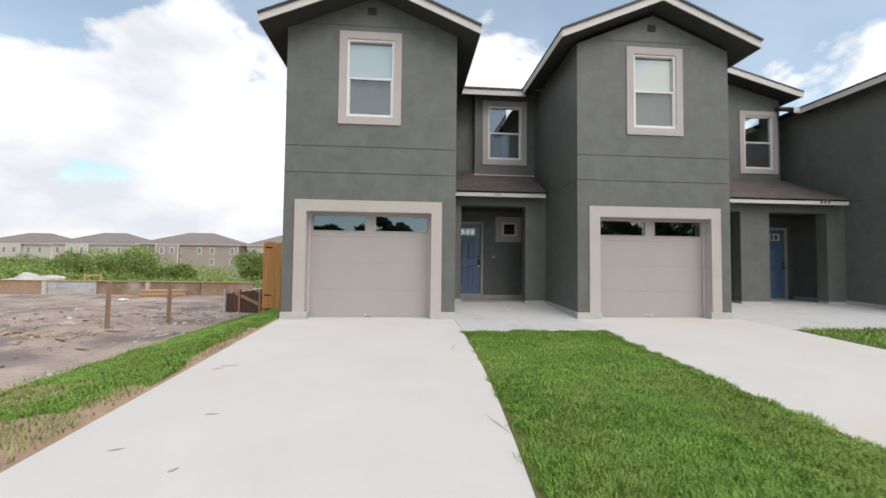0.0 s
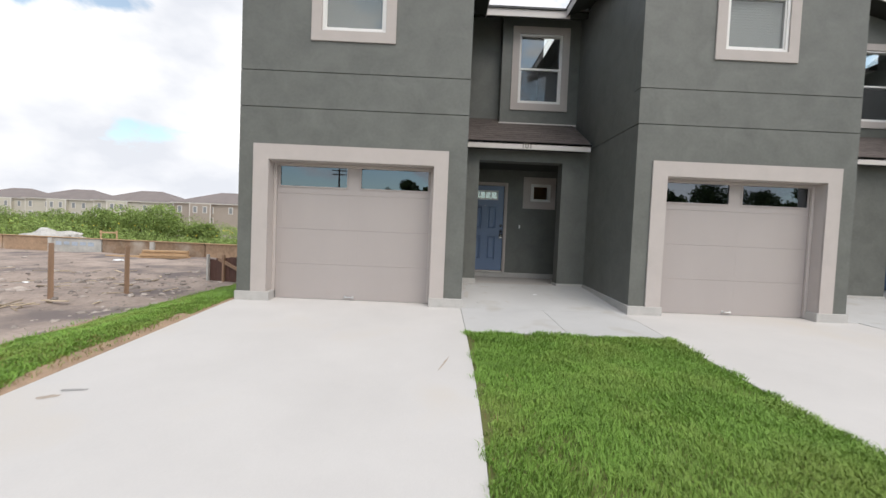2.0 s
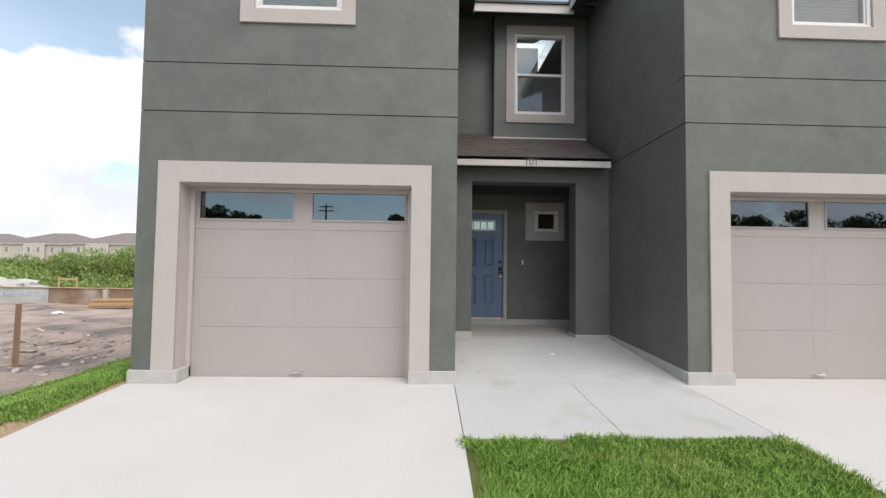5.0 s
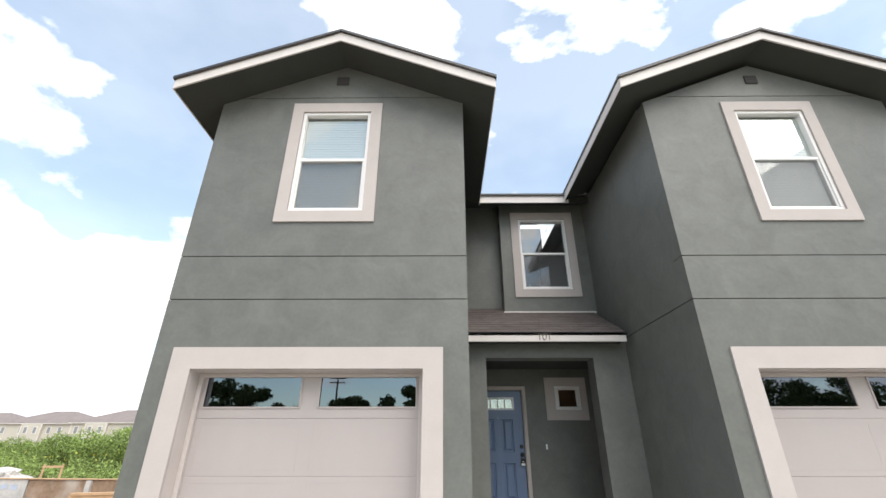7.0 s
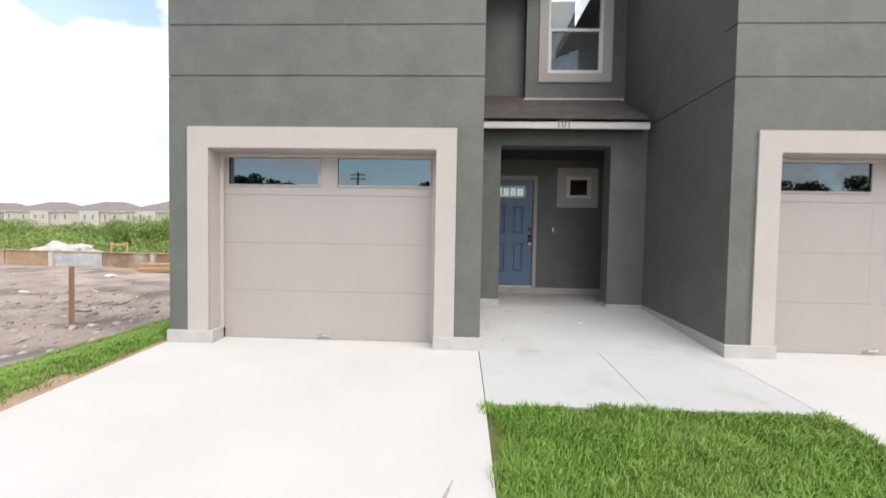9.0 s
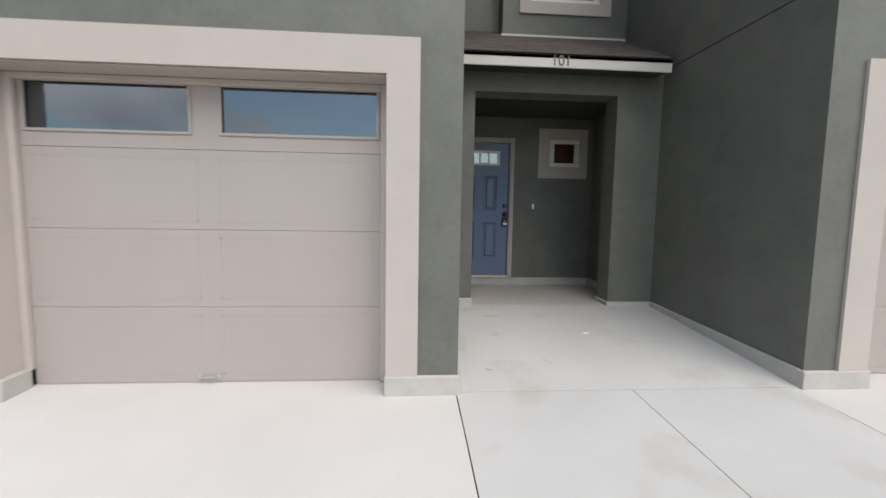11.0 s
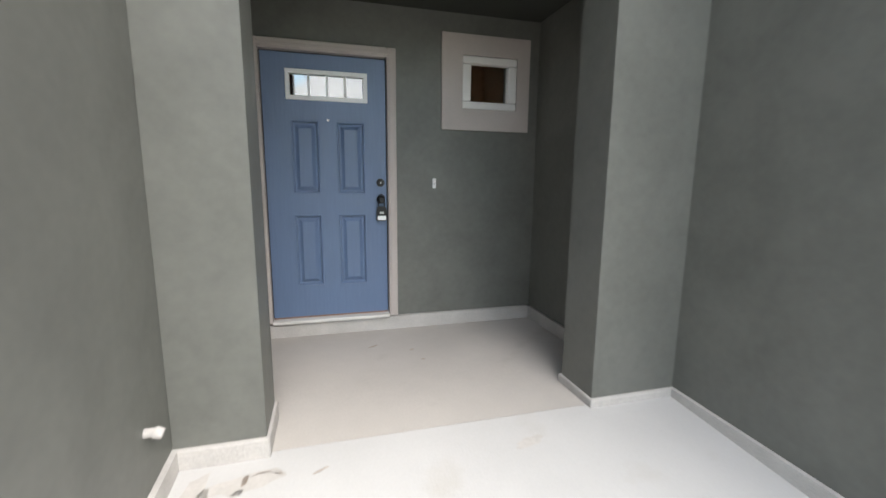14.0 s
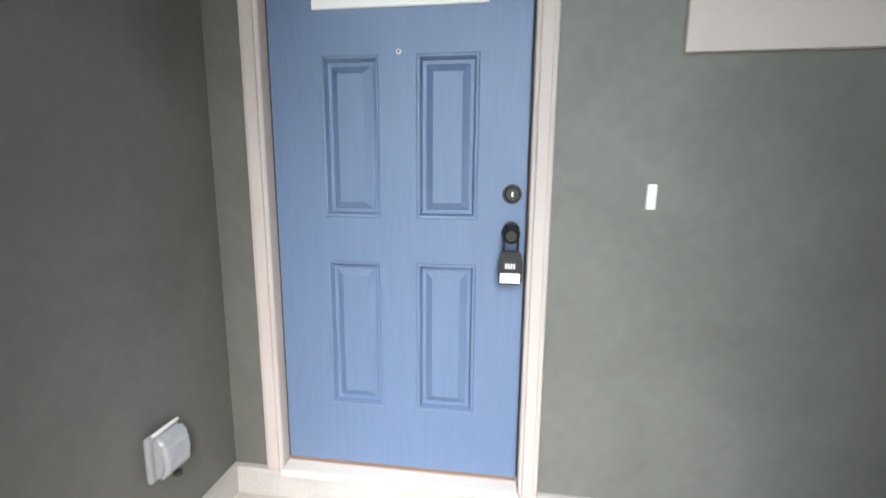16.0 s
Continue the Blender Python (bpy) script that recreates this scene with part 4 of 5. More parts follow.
lawn_soil("lawn_1", drive_edge, 3.457, -5.9, LAWN_TOP - 0.003, "strip of lawn between two driveways")
lawn_soil("lawn_2", 7.3, 12.6, -5.9, 7.19, "strip of lawn beside the second driveway")
blades("grass", 330000, 0.3, 3.50, -2.2, LAWN_TOP + 0.04, 0.066, "thick bright green lawn grass", GRASS, edge_keep(drive_edge, 3.50, -2.2, LAWN_TOP + 0.04, 0.12), lambda x, y: drive_z(y) - 0.01, 11, 0.0027)
blades("grass", 4300, 0.3, 3.45, -2.2, LAWN_TOP + 0.01, 0.045, "dry straw-coloured blades in the lawn", DRYGRASS, lambda x, y: 0.0 if x < drive_edge(y) else 1.0 if min(x - drive_edge(y), LAWN_TOP - y) < 0.12 else 0.25, lambda x, y: drive_z(y) - 0.01, 12)
blades("grass", 26000, 7.28, 12.6, 0.5, 7.24, 0.08, "green lawn grass beside the second driveway", GRASS, edge_keep(7.28, 12.6, 0.5, 7.24, 0.1), lambda x, y: drive_z(y) - 0.01, 13, 0.006)


def bank_keep(x, y):
    """The strip beside the drive: bare brown soil next to the slab, turf further out."""
    bare = -2.80 - 0.45 * noise.noise((y * 0.55, 2.0, 0.0)) - 0.5 * smooth((2.5 - y) / 4)
    if y > 7.3:
        bare = -2.6
    rim = -4.55 + 0.25 * noise.noise((x * 1.5, y * 1.1, 4.0))
    if x < rim:
        return 0.03
    worn = noise.noise((x * 1.3, y * 0.8, 9.0)) > 0.28 and y < 5
    if abs(y - 3.25 - 0.2 * noise.noise((x * 1.7, 6.0, 0.0))) < 0.27 - 0.1 * noise.noise((x * 2.5, y * 2.5, 3.0)):
        return 0.12
    return (0.06 if x > bare else 1.0) * (0.15 if worn else 1.0)


# turf soil on the bank beside the drive
bm = bmesh.new()
rows = []
for j in range(58):
    y = -6 + 0.4 * j
    out = -4.65 + 0.2 * noise.noise((0.0, y * 0.9, 4.0))
    rows.append([bm.verts.new((x, y, ground_z(x, y) + up)) for x, up in [(-2.597, -0.02), (-2.64, 0.006)] + [(-2.75 + (out + 2.75) * i / 6, 0.016) for i in range(7)]])
for r0, r1 in zip(rows, rows[1:]):
    for i in range(8):
        bm.faces.new((r0[i], r0[i + 1], r1[i + 1], r1[i]))
tagged(part("lawn_3", bm, SOIL), "sloping bank of brown soil and turf beside the driveway", "lawn", kind="structure")
blades("grass", 300000, -4.8, -2.64, -1.5, 16.0, 0.055, "green turf on the bank beside the driveway", GRASS, bank_keep, lambda x, y: ground_z(x, y) + 0.012, 14, 0.0034)
blades("grass", 9000, -4.6, -2.63, -1.5, 9.0, 0.04, "sparse dry blades on bare soil", DRYGRASS, lambda x, y: 0.7, lambda x, y: ground_z(x, y) + 0.018, 15)

# ---- entry: small things ----
# house number on the fascia
def lettering(name, text, x, y, z, size, mat, label, category):
    cu = bpy.data.curves.new(name, "FONT")
    cu.body, cu.size, cu.extrude, cu.align_x = text, size, 0.004, "CENTER"
    ob = bpy.data.objects.new(name, cu)
    scene.collection.objects.link(ob)
    bpy.context.view_layer.update()
    me = bpy.data.meshes.new_from_object(ob)
    bpy.data.objects.remove(ob)
    me.materials.append(mat)
    out = new(name, me)
    out.matrix_world = pose(x, y, z, 90, 0, 0)
    return tagged(out, label, category)


NUMERAL = material("dull_bronze_numerals", (0.16, 0.13, 0.11), rough=0.4, metal=0.4, vary=0.05, bump=0, grain_bump=0)
lettering("house_number", "101", 2.17, 10.115, 2.862, 0.15, NUMERAL, "dull metal house numerals on the pale fascia", "house number")
second_number = thing("house_number", "small dark house numerals on the far fascia", "house number")
for k in range(3):
    part("numeral", B(11.0 + 0.11 * k, 11.05 + 0.11 * k, 10.108, 10.119, 2.868, 2.955), NUMERAL, second_number)

# doorbell
bell = thing("doorbell", "white plastic doorbell button on the stucco wall", "doorbell")
part("base", B(2.449, 2.478, 12.020, 12.033, 1.33, 1.413, bevel=0.004), PLASTIC, bell)
part("button", tube(bmesh.new(), (2.4635, 12.021, 1.367), (2.4635, 12.016, 1.367), 0.009, 0.008, 20), BLIND, bell, "round white push button")

# weatherproof outlet cover on the porch side wall
oc = thing("outlet_cover", "cloudy clear plastic outlet cover on the dark stucco", "outlet cover")
part("base", B(0.910, 0.930, 11.606, 11.734, 0.472, 0.628, bevel=0.008), CLOUDY, oc, "pale plastic base plate")
bm = bmesh.new()
prism(bm, [(0.928, 0.475), (0.97, 0.485), (0.985, 0.53), (0.978, 0.60), (0.955, 0.628), (0.928, 0.63)], "y", 11.612, 11.728)
bmesh.ops.bevel(bm, geom=bm.edges[:], offset=0.016, segments=3, affect="EDGES")
part("bubble_lid", bm, CLOUDY, oc, "cloudy bubble lid")
part("hinge", tube(bmesh.new(), (0.938, 11.62, 0.634), (0.938, 11.72, 0.634), 0.006), PLASTIC, oc)
part("cord_notch", tube(bmesh.new(), (0.965, 11.67, 0.470), (0.965, 11.67, 0.482), 0.014), DARK, oc)

# pipe stub by the porch pier
stub = thing("pipe_stub", "short grey capped pipe stub low on the stucco side wall", "pipe")
part("pipe", tube(bmesh.new(), (0.905, 10.21, 0.47), (0.955, 10.21, 0.47), 0.018, 0.018, 18), CURB, stub)
part("cap", tube(bmesh.new(), (0.945, 10.21, 0.47), (0.972, 10.21, 0.46), 0.024, 0.019, 18), CURB, stub, "round paint-smeared cap")

# realtor's lock box on the door knob
kx, ky, kz = DX1 - 0.048, 12.045, DZ0 + 0.945
lock = thing("lock_box", "black key lock box with a white label on the door knob", "lock box")
bm = bmesh.new()
prism(bm, [(kx - 0.040, kz - 0.17), (kx + 0.040, kz - 0.17), (kx + 0.042, kz - 0.10), (kx + 0.034, kz - 0.055), (kx - 0.034, kz - 0.055), (kx - 0.042, kz - 0.10)], "y", ky - 0.062, ky - 0.026)
bmesh.ops.bevel(bm, geom=bm.edges[:], offset=0.006, segments=2, affect="EDGES")
part("case", bm, BLACK, lock)
bm = bmesh.new()
arc = [(kx + 0.024 * math.cos(a), kz + 0.018 + 0.024 * math.sin(a)) for a in np.linspace(0, math.pi, 9)]
path = [(kx + 0.024, kz - 0.06)] + arc + [(kx - 0.024, kz - 0.06)]
for (xa, za), (xb, zb) in zip(path, path[1:]):
    tube(bm, (xa, ky - 0.038, za), (xb, ky - 0.038, zb), 0.0045, None, 10)
part("shackle", bm, BLACK, lock, "thin dark steel shackle")
part("label_plate", B(kx - 0.034, kx + 0.034, ky - 0.0655, ky - 0.061, kz - 0.163, kz - 0.128, bevel=0.002), PLASTIC, lock, "white blank label")
win = part("dial_window", B(kx - 0.022, kx + 0.022, ky - 0.0645, ky - 0.061, kz - 0.115, kz - 0.088, bevel=0.001), DRIP, lock, "dark dial window")
for k in range(4):
    part("dial", B(kx - 0.0165 + 0.0088 * k, kx - 0.0105 + 0.0088 * k, ky - 0.0665, ky - 0.064, kz - 0.112, kz - 0.095), BLIND, win)

# faint scuffs and spills on the concrete
SCUFF = material("grey_scuff", (0.27, 0.26, 0.25), rough=0.9, vary=0.3, scale=20, grain=90, bump=0, grain_bump=0)
TANSCUFF = material("tan_mud_smear", (0.37, 0.31, 0.255), rough=0.9, vary=0.25, scale=20, grain=90, bump=0, grain_bump=0)
MUDSCUFF = material("brown_mud_smear", (0.40, 0.355, 0.315), rough=0.95, vary=0.35, scale=20, grain=90, bump=0, grain_bump=0)
rng = random.Random(8)


def smear(x, y, length, width, turn, mat, zf, seed):
    """A thin ragged smear lying on a slab."""
    bm = bmesh.new()
    n = 18
    ring = []
    for k in range(n):
        a = 2 * math.pi * k / n
        r = 1 + 0.5 * noise.noise((math.cos(a) * 2 + seed, math.sin(a) * 2, seed * 1.7))
        u, w = math.cos(a) * length / 2 * r, math.sin(a) * width / 2 * r
        px, py = x + u * math.cos(turn) - w * math.sin(turn), y + u * math.sin(turn) + w * math.cos(turn)
        ring.append(bm.verts.new((px, py, zf(py) + 0.0015)))
    bm.faces.new(ring)
    tagged(part("smear", bm, mat), "small ragged scuff on the concrete", "stain", kind="structure")


for k, (x, y, le, wi, tu, mat) in enumerate(((-2.20, 5.02, 0.20, 0.045, 0.2, SCUFF), (-2.27, 4.90, 0.14, 0.06, 0.5, TANSCUFF), (-1.72, 3.52, 0.13, 0.03, 0.1, SCUFF), (-2.1, 2.9, 0.10, 0.03, 0.3, SCUFF),
                                            (0.70, 3.2, 0.35, 0.02, 1.9, TANSCUFF), (0.62, 5.9, 0.40, 0.02, 1.3, TANSCUFF), (-1.55, 2.6, 0.07, 0.03, 0.9, SCUFF))):
    smear(x, y, le, wi, tu, mat, drive_z, k + 1)
for k in range(5):
    x, y = rng.uniform(0.99, 1.9), rng.uniform(8.7, 10.3)
    if k > 3:
        x = rng.uniform(1.2, 3.2)
    smear(x, y, rng.uniform(0.03, 0.16), rng.uniform(0.012, 0.03), rng.uniform(0, 3.1), TANSCUFF if k % 3 else SCUFF, walk_z, 20 + k)
for k in range(6):
    smear(0.97 + 0.6 * rng.random() ** 1.5, rng.uniform(9.7, 10.4), rng.uniform(0.03, 0.11), rng.uniform(0.012, 0.035), rng.uniform(0, 3.1), MUDSCUFF, walk_z, 70 + k)
for k in range(4):
    smear(rng.uniform(1.1, 3.2), rng.uniform(10.8, 11.8), rng.uniform(0.03, 0.09), 0.02, rng.uniform(0, 3.1), TANSCUFF, porch_z, 50 + k)

SOFTMUD = material("faint_mud_film", (0.445, 0.42, 0.395), rough=0.9, vary=0.12, scale=9, grain=60, bump=0, grain_bump=0)
for k, (x, y, le, wi) in enumerate(((1.03, 10.2, 0.34, 0.12), (1.02, 9.8, 0.40, 0.10), (1.2, 10.28, 0.30, 0.10), (1.45, 10.05, 0.22, 0.09), (1.05, 9.3, 0.5, 0.08), (2.5, 10.25, 0.16, 0.07))):
    smear(x, y, le, wi, 1.5 if x < 1.1 else 0.2, SOFTMUD, walk_z, 90 + k)

# ---- building lot ----
# side fence gate of new cedar
gate = thing("fence_gate", "new orange cedar fence gate beside the house", "gate")
GY = 11.0
for k in range(8):
    x = -3.80 + 0.149 * k
    part("board", B(x, x + 0.14, GY, GY + 0.018, -0.06, 1.655 + 0.012 * math.sin(k * 2.1), bevel=0.003), CEDAR, gate)
for z in (0.2, 0.85, 1.45):
    part("rail", B(-3.79, -2.61, GY + 0.019, GY + 0.057, z, z + 0.085), CEDAR, gate)
part("post", B(-3.83, -3.74, GY + 0.06, GY + 0.15, -0.35, 1.62, bevel=0.005), CEDAR, gate)
for z in (0.26, 1.50):
    part("hinge", B(-3.76, -3.58, GY - 0.006, GY - 0.001, z, z + 0.035), BLACK, gate, "black strap hinge")

# low stained formwork boards with pale braces
low_fence = thing("low_board_fence", "low dark-stained board fence with pale braces", "fence")
fa, fb = Vector((-5.72, 13.5)), Vector((-3.3, 12.6))
along = (fb - fa).normalized()
ang = math.degrees(math.atan2(along.y, along.x))
for k in range(11):
    p = fa + along * (0.235 * k)
    bm = B(0, 0.225, -0.01, 0.012, 0, 0.62 + 0.015 * k)
    ob = part("board", bm, BROWNFENCE, low_fence)
    ob.matrix_world = pose(p.x, p.y, ground_z(p.x, p.y) - 0.02 + 0.01 * k, 0, 0, ang)
for k, (s, za, zb) in enumerate(((0.35, 0.52, 0.10), (1.15, 0.62, 0.30))):
    p = fa + along * s
    bm = bmesh.new()
    prism(bm, [(0, za), (1.15, zb), (1.15, zb + 0.09), (0, za + 0.09)], "y", -0.06, -0.02)
    ob = part("brace", bm, STAKE, low_fence, "pale diagonal brace")
    ob.matrix_world = pose(p.x, p.y, -0.38, 0, 0, ang)
for s in (0.0, 0.55, 1.3):
    p = fa + along * s
    ob = part("post", B(-0.03, 0.03, -0.09, -0.03, 0, 0.78), (PALEFORM if s == 0 else STAKE), low_fence)
    ob.matrix_world = pose(p.x, p.y, ground_z(p.x, p.y) - 0.05, 0, 0, ang)

# batter boards: two stakes and a plank
batter = thing("batter_board", "weathered survey stakes with a long raw plank", "batter board")
for x, y, top, w in ((-5.92, 10.66, 0.60, 0.07), (-6.93, 10.05, 0.64, 0.078)):
    g = ground_z(x, y)
    bm = bmesh.new()
    tube(bm, (x, y, g - 0.15), (x + 0.015, y, top), w * 0.8, w * 0.74, 4)
    part("stake", bm, STAKE, batter, "weathered brown stake")


def lumber_stack(x, y, turn, sizes, label):
    """A low stack of raw boards lying on one another, each a little askew."""
    st = thing("lumber_stack", label, "lumber")
    st.matrix_world = pose(x, y, ground_z(x, y), 0, 0, turn)
    z = -0.03
    for k, (length, width, thick, off) in enumerate(sizes):
        part("board", B(off, off + length, -0.04 * (k % 2), width - 0.04 * (k % 2), z, z + thick, bevel=0.004), PINE, st)
        z += thick + 0.002


lumber_stack(-13.9, 20.3, 12.0, ((3.3, 0.24, 0.09, 0.0), (1.9, 0.22, 0.09, 1.35), (1.85, 0.24, 0.09, 1.4), (1.8, 0.22, 0.08, 1.45)), "low stack of raw orange pine boards on the dirt")
frame_ob = thing("wooden_frame", "small raw pine frame standing beyond the forms", "frame")
frame_ob.matrix_world = pose(-20.9, 29.6, ground_z(-20.9, 29.6), 0, 0, 12)
for dx in (-0.45, 0.45):
    part("upright", B(dx - 0.045, dx + 0.045, -0.02, 0.02, -0.1, 0.95), PINE, frame_ob)
part("crossbar", B(-0.5, 0.5, -0.045, -0.022, 0.78, 0.88), PINE, frame_ob)

# broken straw-coloured scraps trodden into the dirt
STRAW = material("straw_scraps", (0.42, 0.335, 0.24), rough=0.95, vary=0.3, scale=8, grain=40, bump=0.1, per_island=0.35, spec=0.1)
rng = random.Random(31)
bm = bmesh.new()
for k in range(110):
    x, y = rng.gauss(-7.25, 0.45), rng.gauss(9.0, 0.28)
    if k > 55:
        x, y = rng.uniform(-12, -5.5), rng.uniform(7.5, 15)
    l, w, a = rng.uniform(0.05, 0.26), rng.uniform(0.008, 0.035), rng.uniform(0, 3.14)
    u, v = Vector((math.cos(a), math.sin(a), rng.uniform(-0.1, 0.1))) * l, Vector((-math.sin(a), math.cos(a), 0)) * w
    c = Vector((x, y, ground_z(x, y) + rng.uniform(0.005, 0.04)))
    lo = [bm.verts.new(c + p) for p in (-u - v, u - v, u + v, -u + v)]
    hi = [bm.verts.new(c + p + Vector((0, 0, 0.012))) for p in (-u - v, u - v, u + v, -u + v)]
    bm.faces.new(lo[::-1])
    bm.faces.new(hi)
    for i in range(4):
        bm.faces.new((lo[i], lo[(i + 1) % 4], hi[(i + 1) % 4], hi[i]))
tagged(part("wood_scraps", bm, STRAW), "straw-coloured wood scraps trodden into the dirt", "scraps", kind="stuff")


def paper_scrap(x, y, z, size, seed, label):
    """A crumpled scrap with folded facets."""
    bm = bmesh.new()
    bmesh.ops.create_icosphere(bm, subdivisions=2, radius=1)
    for v in bm.verts:
        k = 1 + 0.45 * noise.noise(v.co * 1.9 + Vector((seed, 0, 0)))
        v.co = Vector((x + v.co.x * size * k, y + v.co.y * size * 0.6 * k, z + max(-0.05, v.co.z) * size * 0.3 * k))
    tagged(part("paper_scrap", bm, PLASTIC), label, "litter")


paper_scrap(2.32, 9.5, walk_z(9.5) + 0.004, 0.035, 1.0, "crumpled white paper scrap on the entry slab")
for k, (x, y, size) in enumerate(((-10.4, 14.0, 0.14), (-11.9, 18.4, 0.22), (-8.9, 11.6, 0.09))):
    paper_scrap(x, y, ground_z(x, y) + 0.01, size, k + 2.0, "crumpled white plastic scrap on the dirt")

# far foundation forms
forms = thing("foundation_form", "long low form of muddy boards and pale concrete", "formwork")
forms.matrix_world = pose(-11, 21.9, 0, 0, 0, -5.0)
for k in range(22):
    x = -54.0 + 2.6 * k
    pale = k % 7 == 4
    part("panel", B(x, x + 2.55, 0, 0.12, -1.0, 0.14, bevel=0.01), PALEFORM if pale else FORM, forms)
    if k % 2 == 0:
        part("stud", B(x - 0.1, x + 0.1, -0.12, -0.005, -1.0, 0.12), PALEFORM, forms)
    if pale:
        for j in range(5):
            part("spray_mark", B(x + 0.2 + 0.42 * j, x + 0.5 + 0.42 * j, -0.012, -0.004, -0.22 + 0.03 * (j % 2), -0.04), BLUE, forms, "faded blue spray marks")
    part("cap_board", B(x, x + 2.6, -0.05, 0.16, 0.145, 0.175), PINE, forms)
# pale sheeting behind the forms
heap = bmesh.new()
bmesh.ops.create_icosphere(heap, subdivisions=4, radius=1)
for v in heap.verts:
    k = 1 + 0.35 * noise.noise(v.co * 2.2) + 0.12 * noise.noise(v.co * 7)
    v.co = Vector((v.co.x * 2.3 * k, v.co.y * 0.9 * k, max(-0.1, v.co.z) * 0.85 * k))
sheet = part("crumpled_sheet", heap, PALEFORM)
sheet.location = (-24, 29.0, ground_z(-24, 29.0))
tagged(sheet, "heap of crumpled white sheeting on the dirt", "heap")

# clods and rubble
ball = bmesh.new()
bmesh.ops.create_icosphere(ball, subdivisions=2, radius=1)
CLOD = [tuple(v.co) for v in ball.verts]
CLOD_FACES = [tuple(v.index for v in f.verts) for f in ball.faces]
ball.free()
rng = random.Random(5)
rv, rf = [], []
for k in range(2000):
    band = rng.random()
    if band < 0.5:
        x, y = rng.uniform(-16, -4.75), rng.gauss(11.8, 1.5)
    elif band < 0.8:
        x, y = rng.uniform(-11, -4.7), rng.uniform(1, 14)
    else:
        x, y = rng.uniform(-34, -5), rng.uniform(12, 27)
    s = 0.012 + 0.05 * rng.random() ** 4
    s *= 1.0 + 0.9 * max(0, noise.noise((x * 0.8, y * 0.8, 2.0)))
    if abs(y - 11.8) < 1.2 and rng.random() < 0.15:
        s *= 1.7
    g = ground_z(x, y)
    ca, sa = math.cos(k), math.sin(k)
    sx, sy, sz = s * rng.uniform(0.7, 1.8), s * rng.uniform(0.7, 1.3), s * rng.uniform(0.35, 0.7)
    i0 = len(rv)
    for px, py, pz in CLOD:
        j = rng.uniform(0.75, 1.25)
        rv.append((x + (px * sx * ca - py * sy * sa) * j, y + (px * sx * sa + py * sy * ca) * j, g + pz * sz * j))
    rf += [tuple(i0 + q for q in f) for f in CLOD_FACES]
me = bpy.data.meshes.new("rubble")
me.from_pydata(rv, [], rf)
me.shade_smooth()
me.materials.append(RUBBLE)
tagged(new("rubble", me), "dry clods and broken rubble on the dirt", "rubble", kind="stuff")


# ---- weeds, shrubs, far houses ----
def leaf_cloud(name, centres, mat, size, seed):
    """Small tilted leaf quads round many centres (x, y, z, spread)."""
    rng = np.random.default_rng(seed)
    n = len(centres)
    c = np.array(centres)
    p = c[:, :3] + rng.normal(0, 1, (n, 3)) * c[:, 3:4]
    u = rng.normal(0, 1, (n, 3))
    u /= np.linalg.norm(u, axis=1)[:, None]
    w = np.cross(u, rng.normal(0, 1, (n, 3)))
    w /= np.linalg.norm(w, axis=1)[:, None]
    s = size * rng.uniform(0.5, 1.4, (n, 1))
    v = np.stack((p - u * s, p + w * s * 0.45, p + u * s, p - w * s * 0.45), 1).reshape(-1, 3)
    me = bpy.data.meshes.new(name)
    me.from_pydata(v.tolist(), [], [(4 * i, 4 * i + 1, 4 * i + 2, 4 * i + 3) for i in range(n)])
    me.materials.append(mat)
    return me


rng = random.Random(21)
pts = []
while len(pts) < 150000:
    x, y = rng.uniform(-95, -6), 31 + 42 * rng.random() ** 1.5
    tall = 0.3 + 2.1 * max(0, noise.noise((x * 0.13, y * 0.13, 0)) + 0.25) * (0.3 if x > -21 else 1.0)
    if noise.noise((x * 0.3, y * 0.3, 8)) < -0.2:
        continue
    pts.append((x, y, ground_z(x, y) + tall * rng.random() ** 0.8, 0.12))
tagged(new("weeds", leaf_cloud("weeds", pts, LEAF, 0.085, 3)), "rank green weeds and grasses on the far lot", "weeds", kind="stuff")


YELLOW = material("yellow_petals", (0.62, 0.52, 0.06), rough=0.6, vary=0.2, bump=0, grain_bump=0, per_island=0.2)
pts = []
while len(pts) < 240:
    x, y = rng.uniform(-60, -12), rng.uniform(31, 46)
    if noise.noise((x * 0.25, y * 0.25, 3)) > 0.05:
        pts.append((x, y, ground_z(x, y) + rng.uniform(0.7, 1.5), 0.05))
tagged(new("wildflowers", leaf_cloud("wildflowers", pts, YELLOW, 0.09, 5)), "scattered yellow wildflowers among the weeds", "flowers", kind="stuff")


def shrub(x, y, r, h, seed):
    s = thing("shrub", "large rounded green shrub among the weeds", "shrub", "shrubs")
    rng = random.Random(seed)
    g = ground_z(x, y)
    pts = []
    lobes = [(x + rng.uniform(-0.7, 0.7) * r, y + rng.uniform(-0.5, 0.5) * r, g + h * rng.uniform(0.3, 0.72), r * rng.uniform(0.28, 0.5)) for k in range(11)]
    for k in range(14000):
        lx, ly, lz, lr = rng.choice(lobes)
        d = Vector((rng.gauss(0, 1), rng.gauss(0, 1), rng.gauss(0, 1))).normalized() * lr * (0.75 + 0.35 * rng.random())
        pts.append((lx + d.x, ly + d.y, max(g, lz + d.z * 0.85), 0.06))
    ob = new("crown", leaf_cloud("crown", pts, LEAF, 0.085, seed))
    ob.parent = s
    bm = bmesh.new()
    for k in range(5):
        lx, ly, lz, lr = lobes[k]
        tube(bm, (x, y, g - 0.1), (lx, ly, lz), 0.06, 0.02, 8)
    part("stems", bm, BARK, s, "thin grey stems")


